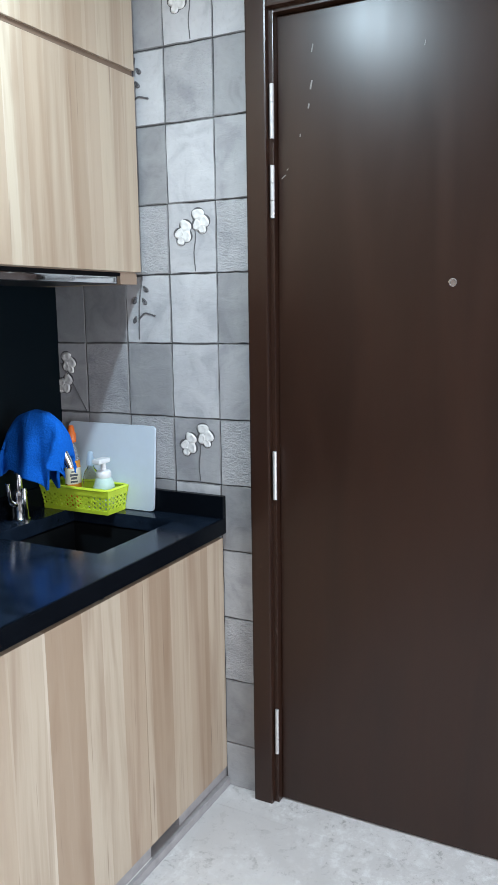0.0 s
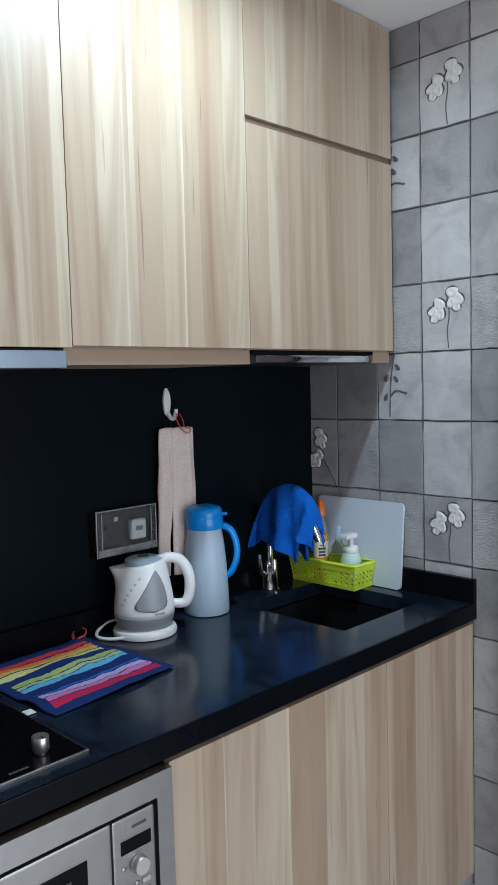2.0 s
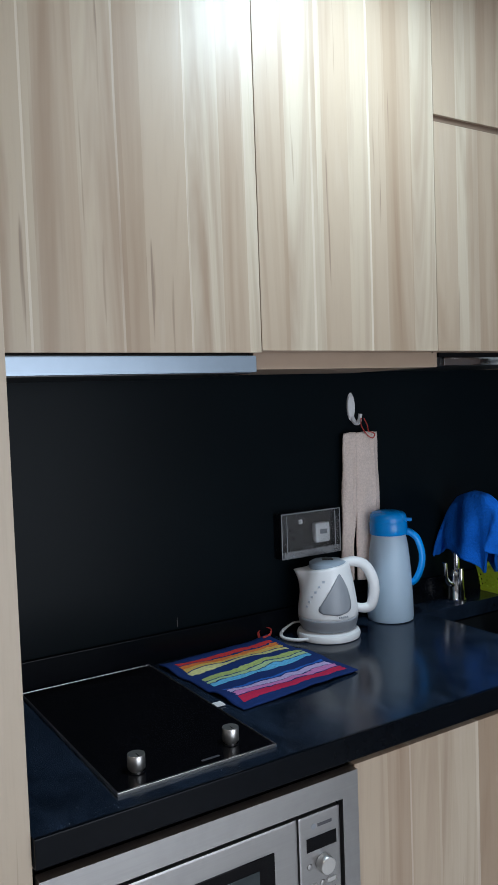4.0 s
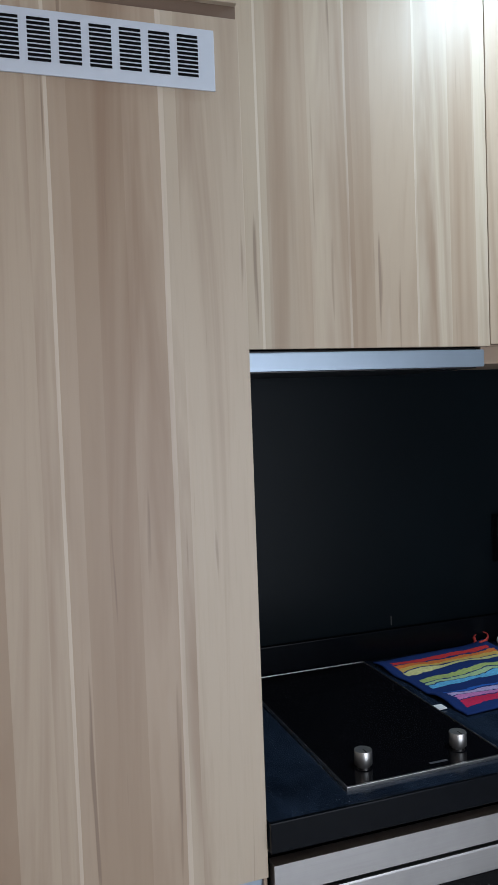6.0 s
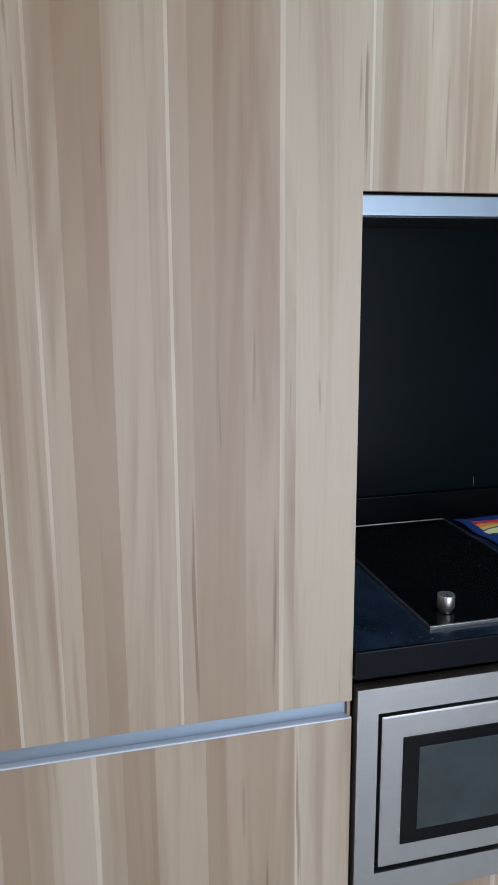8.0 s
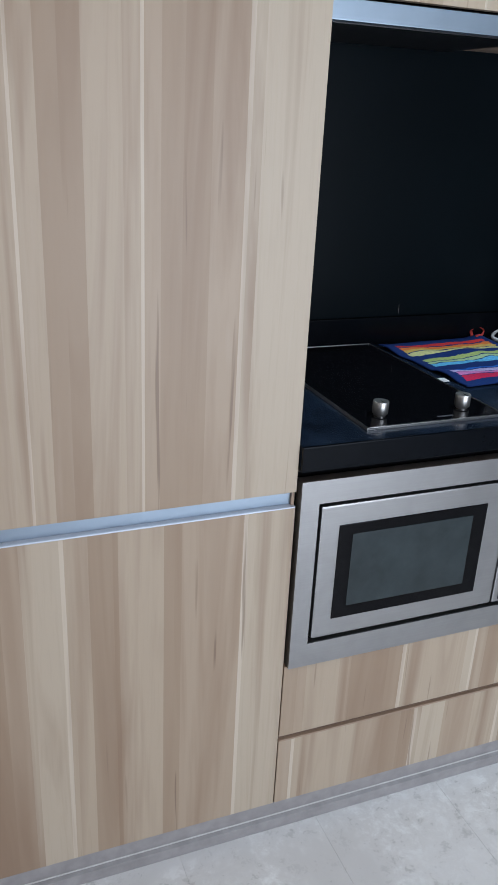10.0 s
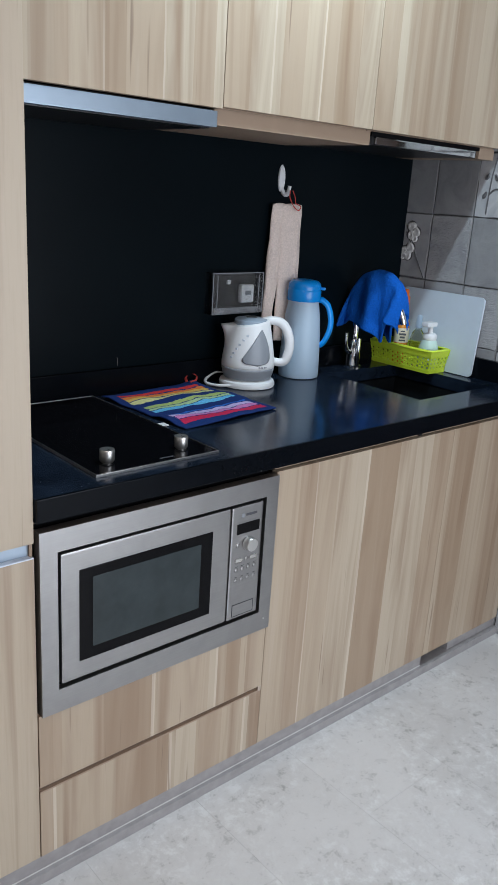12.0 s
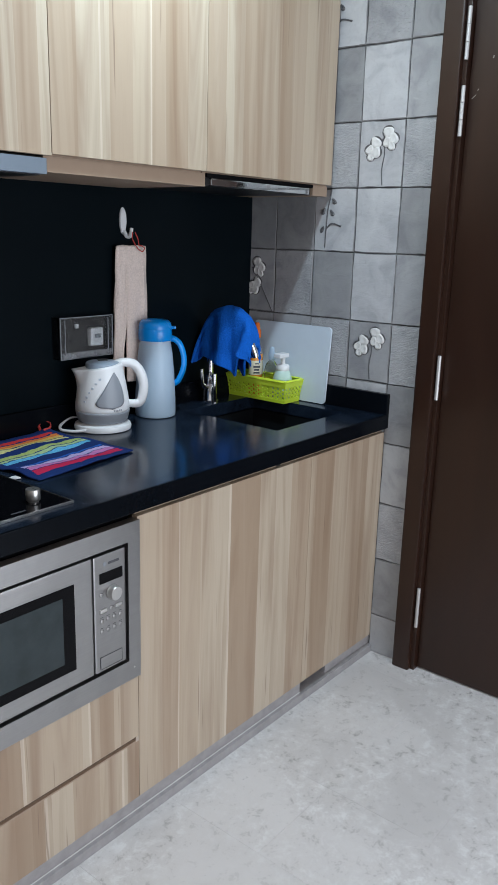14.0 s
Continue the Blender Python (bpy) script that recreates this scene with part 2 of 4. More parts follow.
def striped_cloth():
    """Navy cotton with wavy woven stripes."""
    m, nt, b = material("striped_cotton")
    tc = nt.nodes.new("ShaderNodeTexCoord")
    sep = nt.nodes.new("ShaderNodeSeparateXYZ")
    nt.links.new(tc.outputs["UV"], sep.inputs[0])
    stretch = nt.nodes.new("ShaderNodeVectorMath")
    stretch.operation = "MULTIPLY"
    nt.links.new(tc.outputs["UV"], stretch.inputs[0])
    stretch.inputs[1].default_value = (7.0, 13.0, 1.0)
    wob = noise_tex(nt, stretch.outputs[0], 1.0, 3)
    add = node(nt, "ShaderNodeMath", operation="MULTIPLY_ADD")
    nt.links.new(wob, add.inputs[0])
    add.inputs[1].default_value = 0.075
    nt.links.new(sep.outputs["Y"], add.inputs[2])
    rng = node(nt, "ShaderNodeMath", operation="SUBTRACT")
    nt.links.new(add.outputs[0], rng.inputs[0])
    rng.inputs[1].default_value = 0.0375
    navy, crimson, pink = (0.012, 0.032, 0.140), (0.52, 0.022, 0.075), (0.60, 0.22, 0.48)
    lilac, blue, cyan = (0.50, 0.42, 0.68), (0.03, 0.13, 0.50), (0.14, 0.46, 0.74)
    green, leaf, lemon = (0.42, 0.58, 0.30), (0.40, 0.50, 0.16), (0.66, 0.64, 0.28)
    mustard, orange, red = (0.66, 0.44, 0.10), (0.72, 0.20, 0.04), (0.62, 0.04, 0.035)
    stops = [(0.0, navy), (0.075, crimson), (0.145, navy), (0.158, pink), (0.215, navy), (0.225, lilac), (0.275, navy), (0.29, blue), (0.32, navy), (0.42, cyan), (0.47, navy), (0.48, green), (0.515, navy),
             (0.525, leaf), (0.58, navy), (0.665, lemon), (0.72, navy), (0.735, mustard), (0.785, orange), (0.835, navy), (0.85, red), (0.91, navy)]
    c = ramp(nt, rng.outputs[0], stops, True)
    # plain navy hems, with ragged stripe ends
    ends = node(nt, "ShaderNodeMath", operation="MULTIPLY_ADD")
    nt.links.new(noise_tex(nt, stretch.outputs[0], 3.0, 2), ends.inputs[0])
    ends.inputs[1].default_value = 0.05
    nt.links.new(sep.outputs["X"], ends.inputs[2])
    c = mix(nt, ramp(nt, ends.outputs[0], [(0.0, 1.0), (0.092, 0.0), (0.975, 1.0)], True), c, navy)
    weave = noise_tex(nt, tc.outputs["Object"], 260, 3, 0.6)
    c = mix(nt, ramp(nt, weave, [(0.35, 0.35), (0.65, 0.0)]), c, (0.02, 0.03, 0.07))
    nt.links.new(c, b.inputs["Base Color"])
    b.inputs["Roughness"].default_value = 0.95
    b.inputs["Specular IOR Level"].default_value = 0.08
    bump(nt, b, weave, 0.7, 0.0015)
    return m


def clear(name, colour, rough, ior=1.45):
    m, nt, b = material(name)
    b.inputs["Base Color"].default_value = (*colour, 1)
    b.inputs["Transmission Weight"].default_value = 1.0
    b.inputs["Roughness"].default_value = rough
    b.inputs["IOR"].default_value = ior
    return m


def glow(name, colour, strength):
    m, nt, b = material(name)
    b.inputs["Emission Color"].default_value = (*colour, 1)
    b.inputs["Emission Strength"].default_value = strength
    return m


WOOD = wood_laminate("pale_strip_laminate")
WOOD_BASE = wood_laminate("base_strip_laminate", "X", 202.1, [(-1.1145, "M"), (-1.037, "T"), (-0.981, "H"), (-0.976, "M"), (-0.905, "P"), (-0.795, "H"), (-0.789, "D"), (-0.667, "P"), (-0.516, "T"), (-0.4235, "M"), (-0.395, "D"), (-0.30, "M"), (-0.21, "T"), (-0.14, "D"), (-0.10, "M"), (-0.004, "M")])
WOOD_DRAWER_LOW = wood_laminate("low_drawer_strip_laminate", "X", 11.0, [(-1.716, "T"), (-1.689, "H"), (-1.681, "M"), (-1.539, "T"), (-1.473, "D"), (-1.398, "H"), (-1.389, "P"), (-1.32, "T"), (-1.242, "M"), (-1.173, "H"), (-1.167, "P"), (-1.132, "T"), (-1.1165, "T")])
WOOD_DRAWER = wood_laminate("drawer_strip_laminate", "X", 31.0, [(-1.716, "T"), (-1.668, "M"), (-1.596, "T"), (-1.569, "D"), (-1.451, "H"), (-1.441, "M"), (-1.289, "P"), (-1.270, "H"), (-1.262, "M"), (-1.238, "D"), (-1.194, "M"), (-1.1165, "M")])
WOOD_WALL = [
    wood_laminate("wall_strip_laminate", "X", 850.1, [(-1.718, "M"), (-1.605, "H"), (-1.600, "M"), (-1.582, "T"), (-1.506, "M"), (-1.433, "H"), (-1.427, "D"), (-1.379, "T"), (-1.289, "H"), (-1.284, "P"), (-1.213, "T"), (-1.155, "P"), (-1.1255, "P")]),
    wood_laminate("wall_strip_laminate", "X", 850.1, [(-1.1235, "T"), (-1.052, "P"), (-0.987, "H"), (-0.981, "P"), (-0.955, "T"), (-0.885, "M"), (-0.828, "H"), (-0.821, "T"), (-0.775, "D"), (-0.735, "T"), (-0.695, "P"), (-0.6205, "P")]),
    wood_laminate("wall_strip_laminate", "X", 850.1, [(-0.6185, "T"), (-0.548, "P"), (-0.512, "M"), (-0.490, "P"), (-0.472, "T"), (-0.401, "M"), (-0.308, "D"), (-0.245, "T"), (-0.187, "M"), (-0.105, "T"), (-0.075, "M"), (-0.019, "M")])]
WOOD_TALL = wood_laminate("tall_strip_laminate", "X", 841.7, [(-2.340, "M"), (-2.290, "D"), (-2.227, "H"), (-2.223, "M"), (-2.167, "H"), (-2.162, "M"), (-2.129, "D"), (-2.071, "M"), (-1.995, "H"), (-1.989, "T"), (-1.965, "D"), (-1.893, "T"), (-1.840, "H"), (-1.834, "P"), (-1.7185, "P")])
WOOD_TALL_LOW = wood_laminate("low_strip_laminate", "X", 801.7, [(-2.340, "M"), (-2.267, "D"), (-2.227, "T"), (-2.193, "P"), (-2.129, "H"), (-2.123, "M"), (-2.084, "D"), (-2.036, "M"), (-1.957, "D"), (-1.926, "T"), (-1.814, "H"), (-1.808, "P"), (-1.7185, "P")])
WOOD_SIDE = wood_laminate("pale_strip_laminate_edge", "Y", 3.1)
WOOD_DARK = plain("plain_tan_laminate", (0.36, 0.265, 0.19), 0.5, scale=18)
# laminate brown darkened so that the grooves' shade is in the colour
GROOVE = plain("brown_with_groove_shade", (0.17, 0.115, 0.08), 0.6)
TILES = {"d": tile_glaze("dark_grey_tile", 0.225, 0.27, False), "m": tile_glaze("mid_grey_tile", 0.29, 0.35, False), "l": tile_glaze("light_grey_tile", 0.39, 0.45, False),
         "r": tile_glaze("rough_grey_tile", 0.31, 0.40, True)}
FLOWER = plain("white_relief_glaze", (0.72, 0.71, 0.69), 0.4, vary=0.2, scale=120, bumpy=0.001)
TWIG = plain("grey_relief_glaze", (0.105, 0.102, 0.105), 0.45, vary=0.25, scale=90)
WORN_EDGE = plain("worn_tile_edge", (0.25, 0.247, 0.25), 0.6, vary=0.45, scale=70, bumpy=0.002)
GROUT = plain("grey_grout", (0.11, 0.108, 0.11), 0.9, vary=0.3, scale=90)
FLOOR = stone_floor()
FLOOR_GROUT = plain("pale_floor_joint", (0.62, 0.615, 0.60), 0.6)
KERB = plain("grey_stone_kerb", (0.34, 0.325, 0.325), 0.4, vary=0.4, scale=30)
# grey chosen so that the unseen walls reflect less into door and worktop
PAINT = plain("grey_wall_paint", (0.40, 0.40, 0.40), 0.7, vary=0.05)
CEILING = plain("white_ceiling_paint", (0.80, 0.80, 0.80), 0.8, vary=0.04)
DOOR = dark_door()
BLACK_STONE = black_stone()
# darker copy of the quartz, with the upright faces' weaker reflection put in
STONE_EDGE = plain("black_quartz_shaded_copy", (0.0030, 0.0042, 0.0065), 0.22, vary=0.4, scale=60, spec=0.09)
SPLASH = plain("black_satin_panel", (0.0026, 0.0056, 0.0080), 0.34, vary=0.3, scale=4, spec=0.07)
STEEL = brushed("brushed_steel", (0.410, 0.405, 0.402), 0.36, 0.02, 1, 1)
KNOB_STEEL = brushed("turned_steel", (0.72, 0.71, 0.69), 0.36, 1, 1, 0.1)
TRIM_STEEL = plain("polished_edge_steel", (0.50, 0.50, 0.50), 0.3, 1.0, vary=0.1)
CHROME = plain("chrome", (0.75, 0.75, 0.76), 0.08, 1.0, vary=0.05)
HINGE = plain("satin_nickel", (0.62, 0.61, 0.60), 0.5, 0.65, vary=0.1)
ALU = plain("anodised_aluminium", (0.34, 0.41, 0.49), 0.36, 0.8, vary=0.08)
VENT = plain("pale_lacquered_aluminium", (0.62, 0.68, 0.76), 0.42, 0.3, vary=0.06)
# near-black painted for shade in gaps and holes; also tray bar and pointer
DARK = plain("shade_and_mark_black", (0.006, 0.006, 0.007), 0.9, spec=0.05)
BLACK_GLASS = plain("black_ceramic_glass", (0.003, 0.003, 0.004), 0.06, vary=0.3, spec=0.13)
OVEN_GLASS = plain("tinted_oven_glass", (0.030, 0.042, 0.046), 0.12, vary=0.7, scale=14, spec=0.4)
BLACK_PLASTIC = plain("black_plastic", (0.012, 0.012, 0.013), 0.35)
SINK = plain("dark_composite_sink", (0.008, 0.010, 0.012), 0.45, spec=0.25)
WHITE_PLASTIC = plain("white_plastic", (0.78, 0.79, 0.80), 0.3, vary=0.05)
GREY_PLASTIC = plain("grey_plastic", (0.26, 0.28, 0.31), 0.4, vary=0.08)
LID_GREY = plain("blue_grey_plastic", (0.30, 0.37, 0.45), 0.35, vary=0.08)
BLUE_PLASTIC = plain("bright_blue_plastic", (0.006, 0.27, 0.78), 0.28, vary=0.1)
FROST = plain("frosted_plastic", (0.56, 0.71, 0.86), 0.45, vary=0.08, scale=8, trans=0.3)
CLEAR = clear("clear_plastic", (0.93, 0.96, 0.97), 0.06, 1.3)
HAZE = plain("hazy_clear_plastic", (0.95, 0.97, 0.98), 0.07, vary=0.04, spec=0.28, trans=0.99)
MILKY = plain("scratched_clear_plastic", (0.72, 0.75, 0.79), 0.15, vary=0.25, trans=0.70)
# paler plastic that paints the highlights along the cover's edges
EDGE = plain("plastic_edge_highlight", (0.55, 0.58, 0.62), 0.15, vary=0.3, scale=60, trans=0.4)
LIME = plain("lime_green_plastic", (0.68, 0.86, 0.05), 0.35, vary=0.1)
BOARD = plain("pale_blue_polythene", (0.60, 0.68, 0.76), 0.45, vary=0.06)
ORANGE = plain("orange_liquid", (0.80, 0.30, 0.03), 0.25, vary=0.15)
CAP = plain("orange_cap", (0.75, 0.16, 0.02), 0.35)
MINT = plain("mint_soap", (0.55, 0.72, 0.66), 0.3, vary=0.1)
LABEL = plain("cream_paper_label", (0.74, 0.68, 0.52), 0.5)
INK = plain("dark_print", (0.06, 0.06, 0.07), 0.5)
TOWEL_BLUE = terry("blue_terry", (0.012, 0.13, 0.60), 170, 0.004)
TOWEL_BEIGE = terry("beige_terry", (0.88, 0.75, 0.68), 200, 0.004)
STRIPES = striped_cloth()
RED_CORD = plain("red_cord", (0.50, 0.05, 0.04), 0.8)
GLOW = glow("lamp_glow", (0.95, 0.98, 1.0), 12)
SCRATCH = plain("pale_scratch", (0.26, 0.245, 0.235), 0.7)


# ---- building ----
def box(bm, x0, x1, y0, y1, z0, z1, bevel=0.0, seg=2):
    made = bmesh.ops.create_cube(bm, size=1)["verts"]
    for v in made:
        v.co = Vector(((x0 + x1) / 2 + v.co.x * (x1 - x0), (y0 + y1) / 2 + v.co.y * (y1 - y0), (z0 + z1) / 2 + v.co.z * (z1 - z0)))
    if bevel:
        edges = list({e for v in made for e in v.link_edges})
        bmesh.ops.bevel(bm, geom=edges, offset=bevel, segments=seg, affect="EDGES", profile=0.7)
    return bm


def boxed(*a, **k):
    return box(bmesh.new(), *a, **k)


def lathe(bm, profile, steps=40, centre=(0, 0, 0), sx=1.0, sy=1.0, capped=True):
    """Turns a profile of (radius, height) round the upright axis at centre."""
    rings = []
    for r, z in profile:
        rings.append([bm.verts.new((centre[0] + sx * r * math.cos(2 * math.pi * i / steps), centre[1] + sy * r * math.sin(2 * math.pi * i / steps), centre[2] + z)) for i in range(steps)])
    for a, b in zip(rings, rings[1:]):
        for i in range(steps):
            j = (i + 1) % steps
            bm.faces.new((a[i], a[j], b[j], b[i]))
    if capped:
        bm.faces.new(rings[0][::-1])
        bm.faces.new(rings[-1])
    for f in bm.faces:
        f.smooth = True
    return bm


def tube(bm, points, radius, steps=12, flat=1.0):
    """A round bar along a line of points; radius may be a list."""
    pts = [Vector(p) for p in points]
    rings = []
    side = None
    for i, p in enumerate(pts):
        way = (pts[min(i + 1, len(pts) - 1)] - pts[max(i - 1, 0)]).normalized()
        if side is None:
            side = way.orthogonal().normalized()
        side = (side - way * side.dot(way)).normalized()
        up = way.cross(side)
        r = radius[i] if isinstance(radius, (list, tuple)) else radius
        rings.append([bm.verts.new(p + side * (r * math.cos(2 * math.pi * k / steps)) + up * (r * flat * math.sin(2 * math.pi * k / steps))) for k in range(steps)])
    for a, b in zip(rings, rings[1:]):
        for i in range(steps):
            j = (i + 1) % steps
            bm.faces.new((a[i], a[j], b[j], b[i]))
    bm.faces.new(rings[0][::-1])
    bm.faces.new(rings[-1])
    for f in bm.faces:
        f.smooth = True
    return bm


def curve_points(points, n=24):
    """Smooth points through the given ones."""
    p = [Vector(q) for q in points]
    p = [p[0] * 2 - p[1]] + p + [p[-1] * 2 - p[-2]]
    out = []
    for i in range(1, len(p) - 2):
        for k in range(n):
            t = k / n
            a, b, c, d = p[i - 1], p[i], p[i + 1], p[i + 2]
            out.append(0.5 * ((2 * b) + (c - a) * t + (2 * a - 5 * b + 4 * c - d) * t * t + (3 * b - a - 3 * c + d) * t ** 3))
    out.append(p[-2])
    return out


def mesh_of(name, bm, mat):
    bmesh.ops.recalc_face_normals(bm, faces=bm.faces)
    me = bpy.data.meshes.new(name)
    bm.to_mesh(me)
    bm.free()
    me.materials.append(mat)
    if len(me.polygons) and all(p.use_smooth for p in me.polygons):
        me.set_sharp_from_angle(angle=radians(50))
    return me


def part(name, bm, mat, parent, label=""):
    ob = new(name, mesh_of(name, bm, mat))
    ob.parent = parent
    if parent is not None:
        ob.matrix_parent_inverse = Matrix.Identity(4)
    return tagged(ob, label)


def thing(name, label, category, at=(0, 0, 0), turn=0, group=""):
    ob = new(name)
    ob.matrix_world = pose(*at, 0, 0, turn)
    ob.empty_display_size = 0.05
    return tagged(ob, label, category, group)


def structure(name, bm, mat, label, category=""):
    return tagged(new(name, mesh_of(name, bm, mat)), label, category or name.split("_")[0], kind="structure")


def writing(text, size, parent, mat, m, name="lettering"):
    """Built-in letters, turned into a thin mesh."""
    cu = bpy.data.curves.new(name, "FONT")
    cu.body, cu.size, cu.extrude, cu.align_x, cu.align_y = text, size, 0.0002, "CENTER", "CENTER"
    tmp = bpy.data.objects.new(name, cu)
    me = bpy.data.meshes.new_from_object(tmp)
    bpy.data.objects.remove(tmp)
    me.materials.clear()
    me.materials.append(mat)
    ob = new(name, me)
    ob.parent = parent
    ob.matrix_local = m
    return ob


FACE = pose(0, 0, 0, 90, 0, 0)   # letters on a face that looks towards -y

# ---- the room ----
WEST, SOUTH = -4.0, -2.9
floor = structure("floor", boxed(WEST - 0.1, 0.1, SOUTH - 0.1, 0.1, -0.12, -0.0007), FLOOR_GROUT, "pale marble tiled floor", "floor")
structure("wall_north", boxed(WEST - 0.1, 0.12, 0.004, 0.12, -0.004, CEIL), PAINT, "white painted wall behind the kitchen units", "wall")
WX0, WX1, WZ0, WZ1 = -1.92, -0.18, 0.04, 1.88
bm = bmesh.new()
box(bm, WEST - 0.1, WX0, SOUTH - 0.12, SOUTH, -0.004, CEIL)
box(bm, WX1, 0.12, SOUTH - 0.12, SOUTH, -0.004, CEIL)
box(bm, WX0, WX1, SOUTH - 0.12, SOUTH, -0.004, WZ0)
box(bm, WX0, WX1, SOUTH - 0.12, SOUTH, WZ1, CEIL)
structure("wall_south", bm, PAINT, "unseen plain grey wall with an added wide window", "wall")
# window out of view, added to hold the fill light
window = tagged(thing("added_window_1", "wide white-framed window, unseen, added round the fill light", "window", (0, SOUTH - 0.08, 0)), kind="structure")
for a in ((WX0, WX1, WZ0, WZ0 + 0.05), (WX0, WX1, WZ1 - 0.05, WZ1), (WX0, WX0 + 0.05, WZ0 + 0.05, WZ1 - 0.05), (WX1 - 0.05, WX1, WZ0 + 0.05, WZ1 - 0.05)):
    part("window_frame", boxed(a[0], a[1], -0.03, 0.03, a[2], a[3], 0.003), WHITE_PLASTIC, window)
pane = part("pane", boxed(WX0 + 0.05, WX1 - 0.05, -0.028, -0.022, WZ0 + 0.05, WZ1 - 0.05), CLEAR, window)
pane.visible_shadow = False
# wall out of view, assumed, to close the room
structure("wall_west", boxed(WEST - 0.12, WEST, SOUTH, 0.004, -0.004, CEIL), PAINT, "plain grey painted wall", "wall")
ceiling = structure("ceiling", boxed(WEST - 0.12, 0.12, SOUTH - 0.12, 0.12, CEIL, CEIL + 0.1), CEILING, "flat white painted ceiling", "ceiling")
DY0, DY1, DTOP = -0.712, -1.81, 2.285          # outer edges of the door casing
bm = bmesh.new()
box(bm, 0.004, 0.12, DY0, 0.004, -0.004, CEIL)
box(bm, 0.004, 0.12, SOUTH, DY1, -0.004, CEIL)
box(bm, 0.004, 0.12, DY1, DY0, DTOP, CEIL)
wall_east = structure("wall_east", bm, GROUT, "wall of grey handmade tiles beside the door", "wall")
splash = structure("splashback", boxed(-1.716, 0.001, -0.008, 0.004, 0.86, 1.60), SPLASH, "black satin splashback panel behind the worktop", "splashback")

# door with casing
door = thing("door_1", "closed dark walnut flush door in a matching frame", "door", (0, -1.26, 0))
tagged(door, kind="structure")


def door_part(name, mat, x0, x1, y0, y1, z0, z1, bevel=0.003, label=""):
    return part(name, boxed(x0, x1, y0 + 1.26, y1 + 1.26, z0, z1, bevel), mat, door, label)


door_part("door_leaf", DOOR, 0.004, 0.048, -1.735, -0.787, 0.006, 2.222, 0.002)
for y0, y1 in ((-0.772, DY0), (DY1, -1.750)):
    door_part("casing", DOOR, -0.036, 0.02, y0, y1, 0.0, DTOP, 0.005)
door_part("casing", DOOR, -0.0365, 0.02, -1.750, -0.772, 2.236, DTOP, 0.005)
for y0, y1 in ((-0.786, -0.770), (-1.752, -1.737)):
    door_part("door_stop", DOOR, -0.018, 0.06, y0, y1, 0.0, 2.24, 0.002)
door_part("door_stop", DOOR, -0.018, 0.06, -1.737, -0.786, 2.225, 2.24, 0.002)
# near-black block behind the leaf paints the shade of its gaps
door_part("threshold_shadow_gap", DARK, 0.05, 0.11, DY1 + 0.01, DY0 - 0.01, 0.0, 2.24, 0, "near-black backing behind the leaf, painted for the gap's shade")
for z0, z1 in ((1.916, 2.053), (1.714, 1.850), (0.943, 1.082), (0.163, 0.305)):
    bm = bmesh.new()
    n = 3
    for i in range(n):
        a, b = z0 + (z1 - z0) * i / n, z0 + (z1 - z0) * (i + 1) / n
        lathe(bm, [(0.0052, a + 0.0003), (0.0060, a + 0.0008), (0.0060, b - 0.0008), (0.0052, b - 0.0003)], 14, (-0.023, -0.7830 + 1.26, 0))
    part("hinge", bm, HINGE, door, "satin nickel butt hinge")
bm = bmesh.new()
lathe(bm, [(0.008, 0), (0.0105, 0.001), (0.0105, 0.004), (0.008, 0.005), (0.006, 0.004), (0.006, 0.002)], 24)
bmesh.ops.transform(bm, matrix=pose(0.004, 0, 1.534, 0, -90, 0), verts=bm.verts)
part("peephole", bm, CHROME, door, "small chrome door viewer")
SCUFFS = ((-0.886, 2.131, 0.020, 0.003), (-0.883, 2.043, 0.022, 0.004), (-0.876, 1.992, 0.012, 0.004), (-0.852, 1.922, 0.008, 0.003), (-0.815, 1.840, 0.006, 0.002), (-0.804, 1.822, 0.016, 0.002), (-1.178, 2.099, 0.012, 0.002))
for y, z, l, w in SCUFFS:
    bm = boxed(0.0030, 0.0045, -w / 2, w / 2, -l / 2, l / 2)
    bmesh.ops.transform(bm, matrix=pose(0, y + 1.26, z, 12 + 40 * (z < 1.9), 0, 0), verts=bm.verts)
    part("scuff", bm, SCRATCH, door, "pale scuffed paint scratch")

# ---- worktop ----
def ring_plate(xs, ys, z0, z1):
    """A plate with a rectangular hole, in one piece."""
    bm = bmesh.new()
    g = [[bm.verts.new((x, y, z1)) for y in ys] for x in xs]
    for i in range(3):
        for j in range(3):
            if (i, j) != (1, 1):
                bm.faces.new((g[i][j], g[i + 1][j], g[i + 1][j + 1], g[i][j + 1]))
    made = bmesh.ops.extrude_face_region(bm, geom=list(bm.faces))["geom"]
    for v in made:
        if isinstance(v, bmesh.types.BMVert):
            v.co.z = z0
    return bm


TOP = 0.866
SX0, SX1, SY0, SY1 = -0.446, -0.090, -0.486, -0.110
top = thing("worktop", "black polished quartz worktop with upstands", "worktop")
bm = ring_plate((-1.7165, SX0, SX1, -0.0005), (-0.604, SY0, SY1, -0.008), 0.819, TOP)
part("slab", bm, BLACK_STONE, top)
# same stone as the slab; edge and upstands take the shaded copy
part("front_edge", boxed(-1.7165, -0.0005, -0.611, -0.6042, 0.819, TOP, 0.0022, 2), STONE_EDGE, top, "black front edge of the worktop, in the shaded copy of its quartz")
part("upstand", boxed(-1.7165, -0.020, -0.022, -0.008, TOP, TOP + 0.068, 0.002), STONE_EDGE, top)
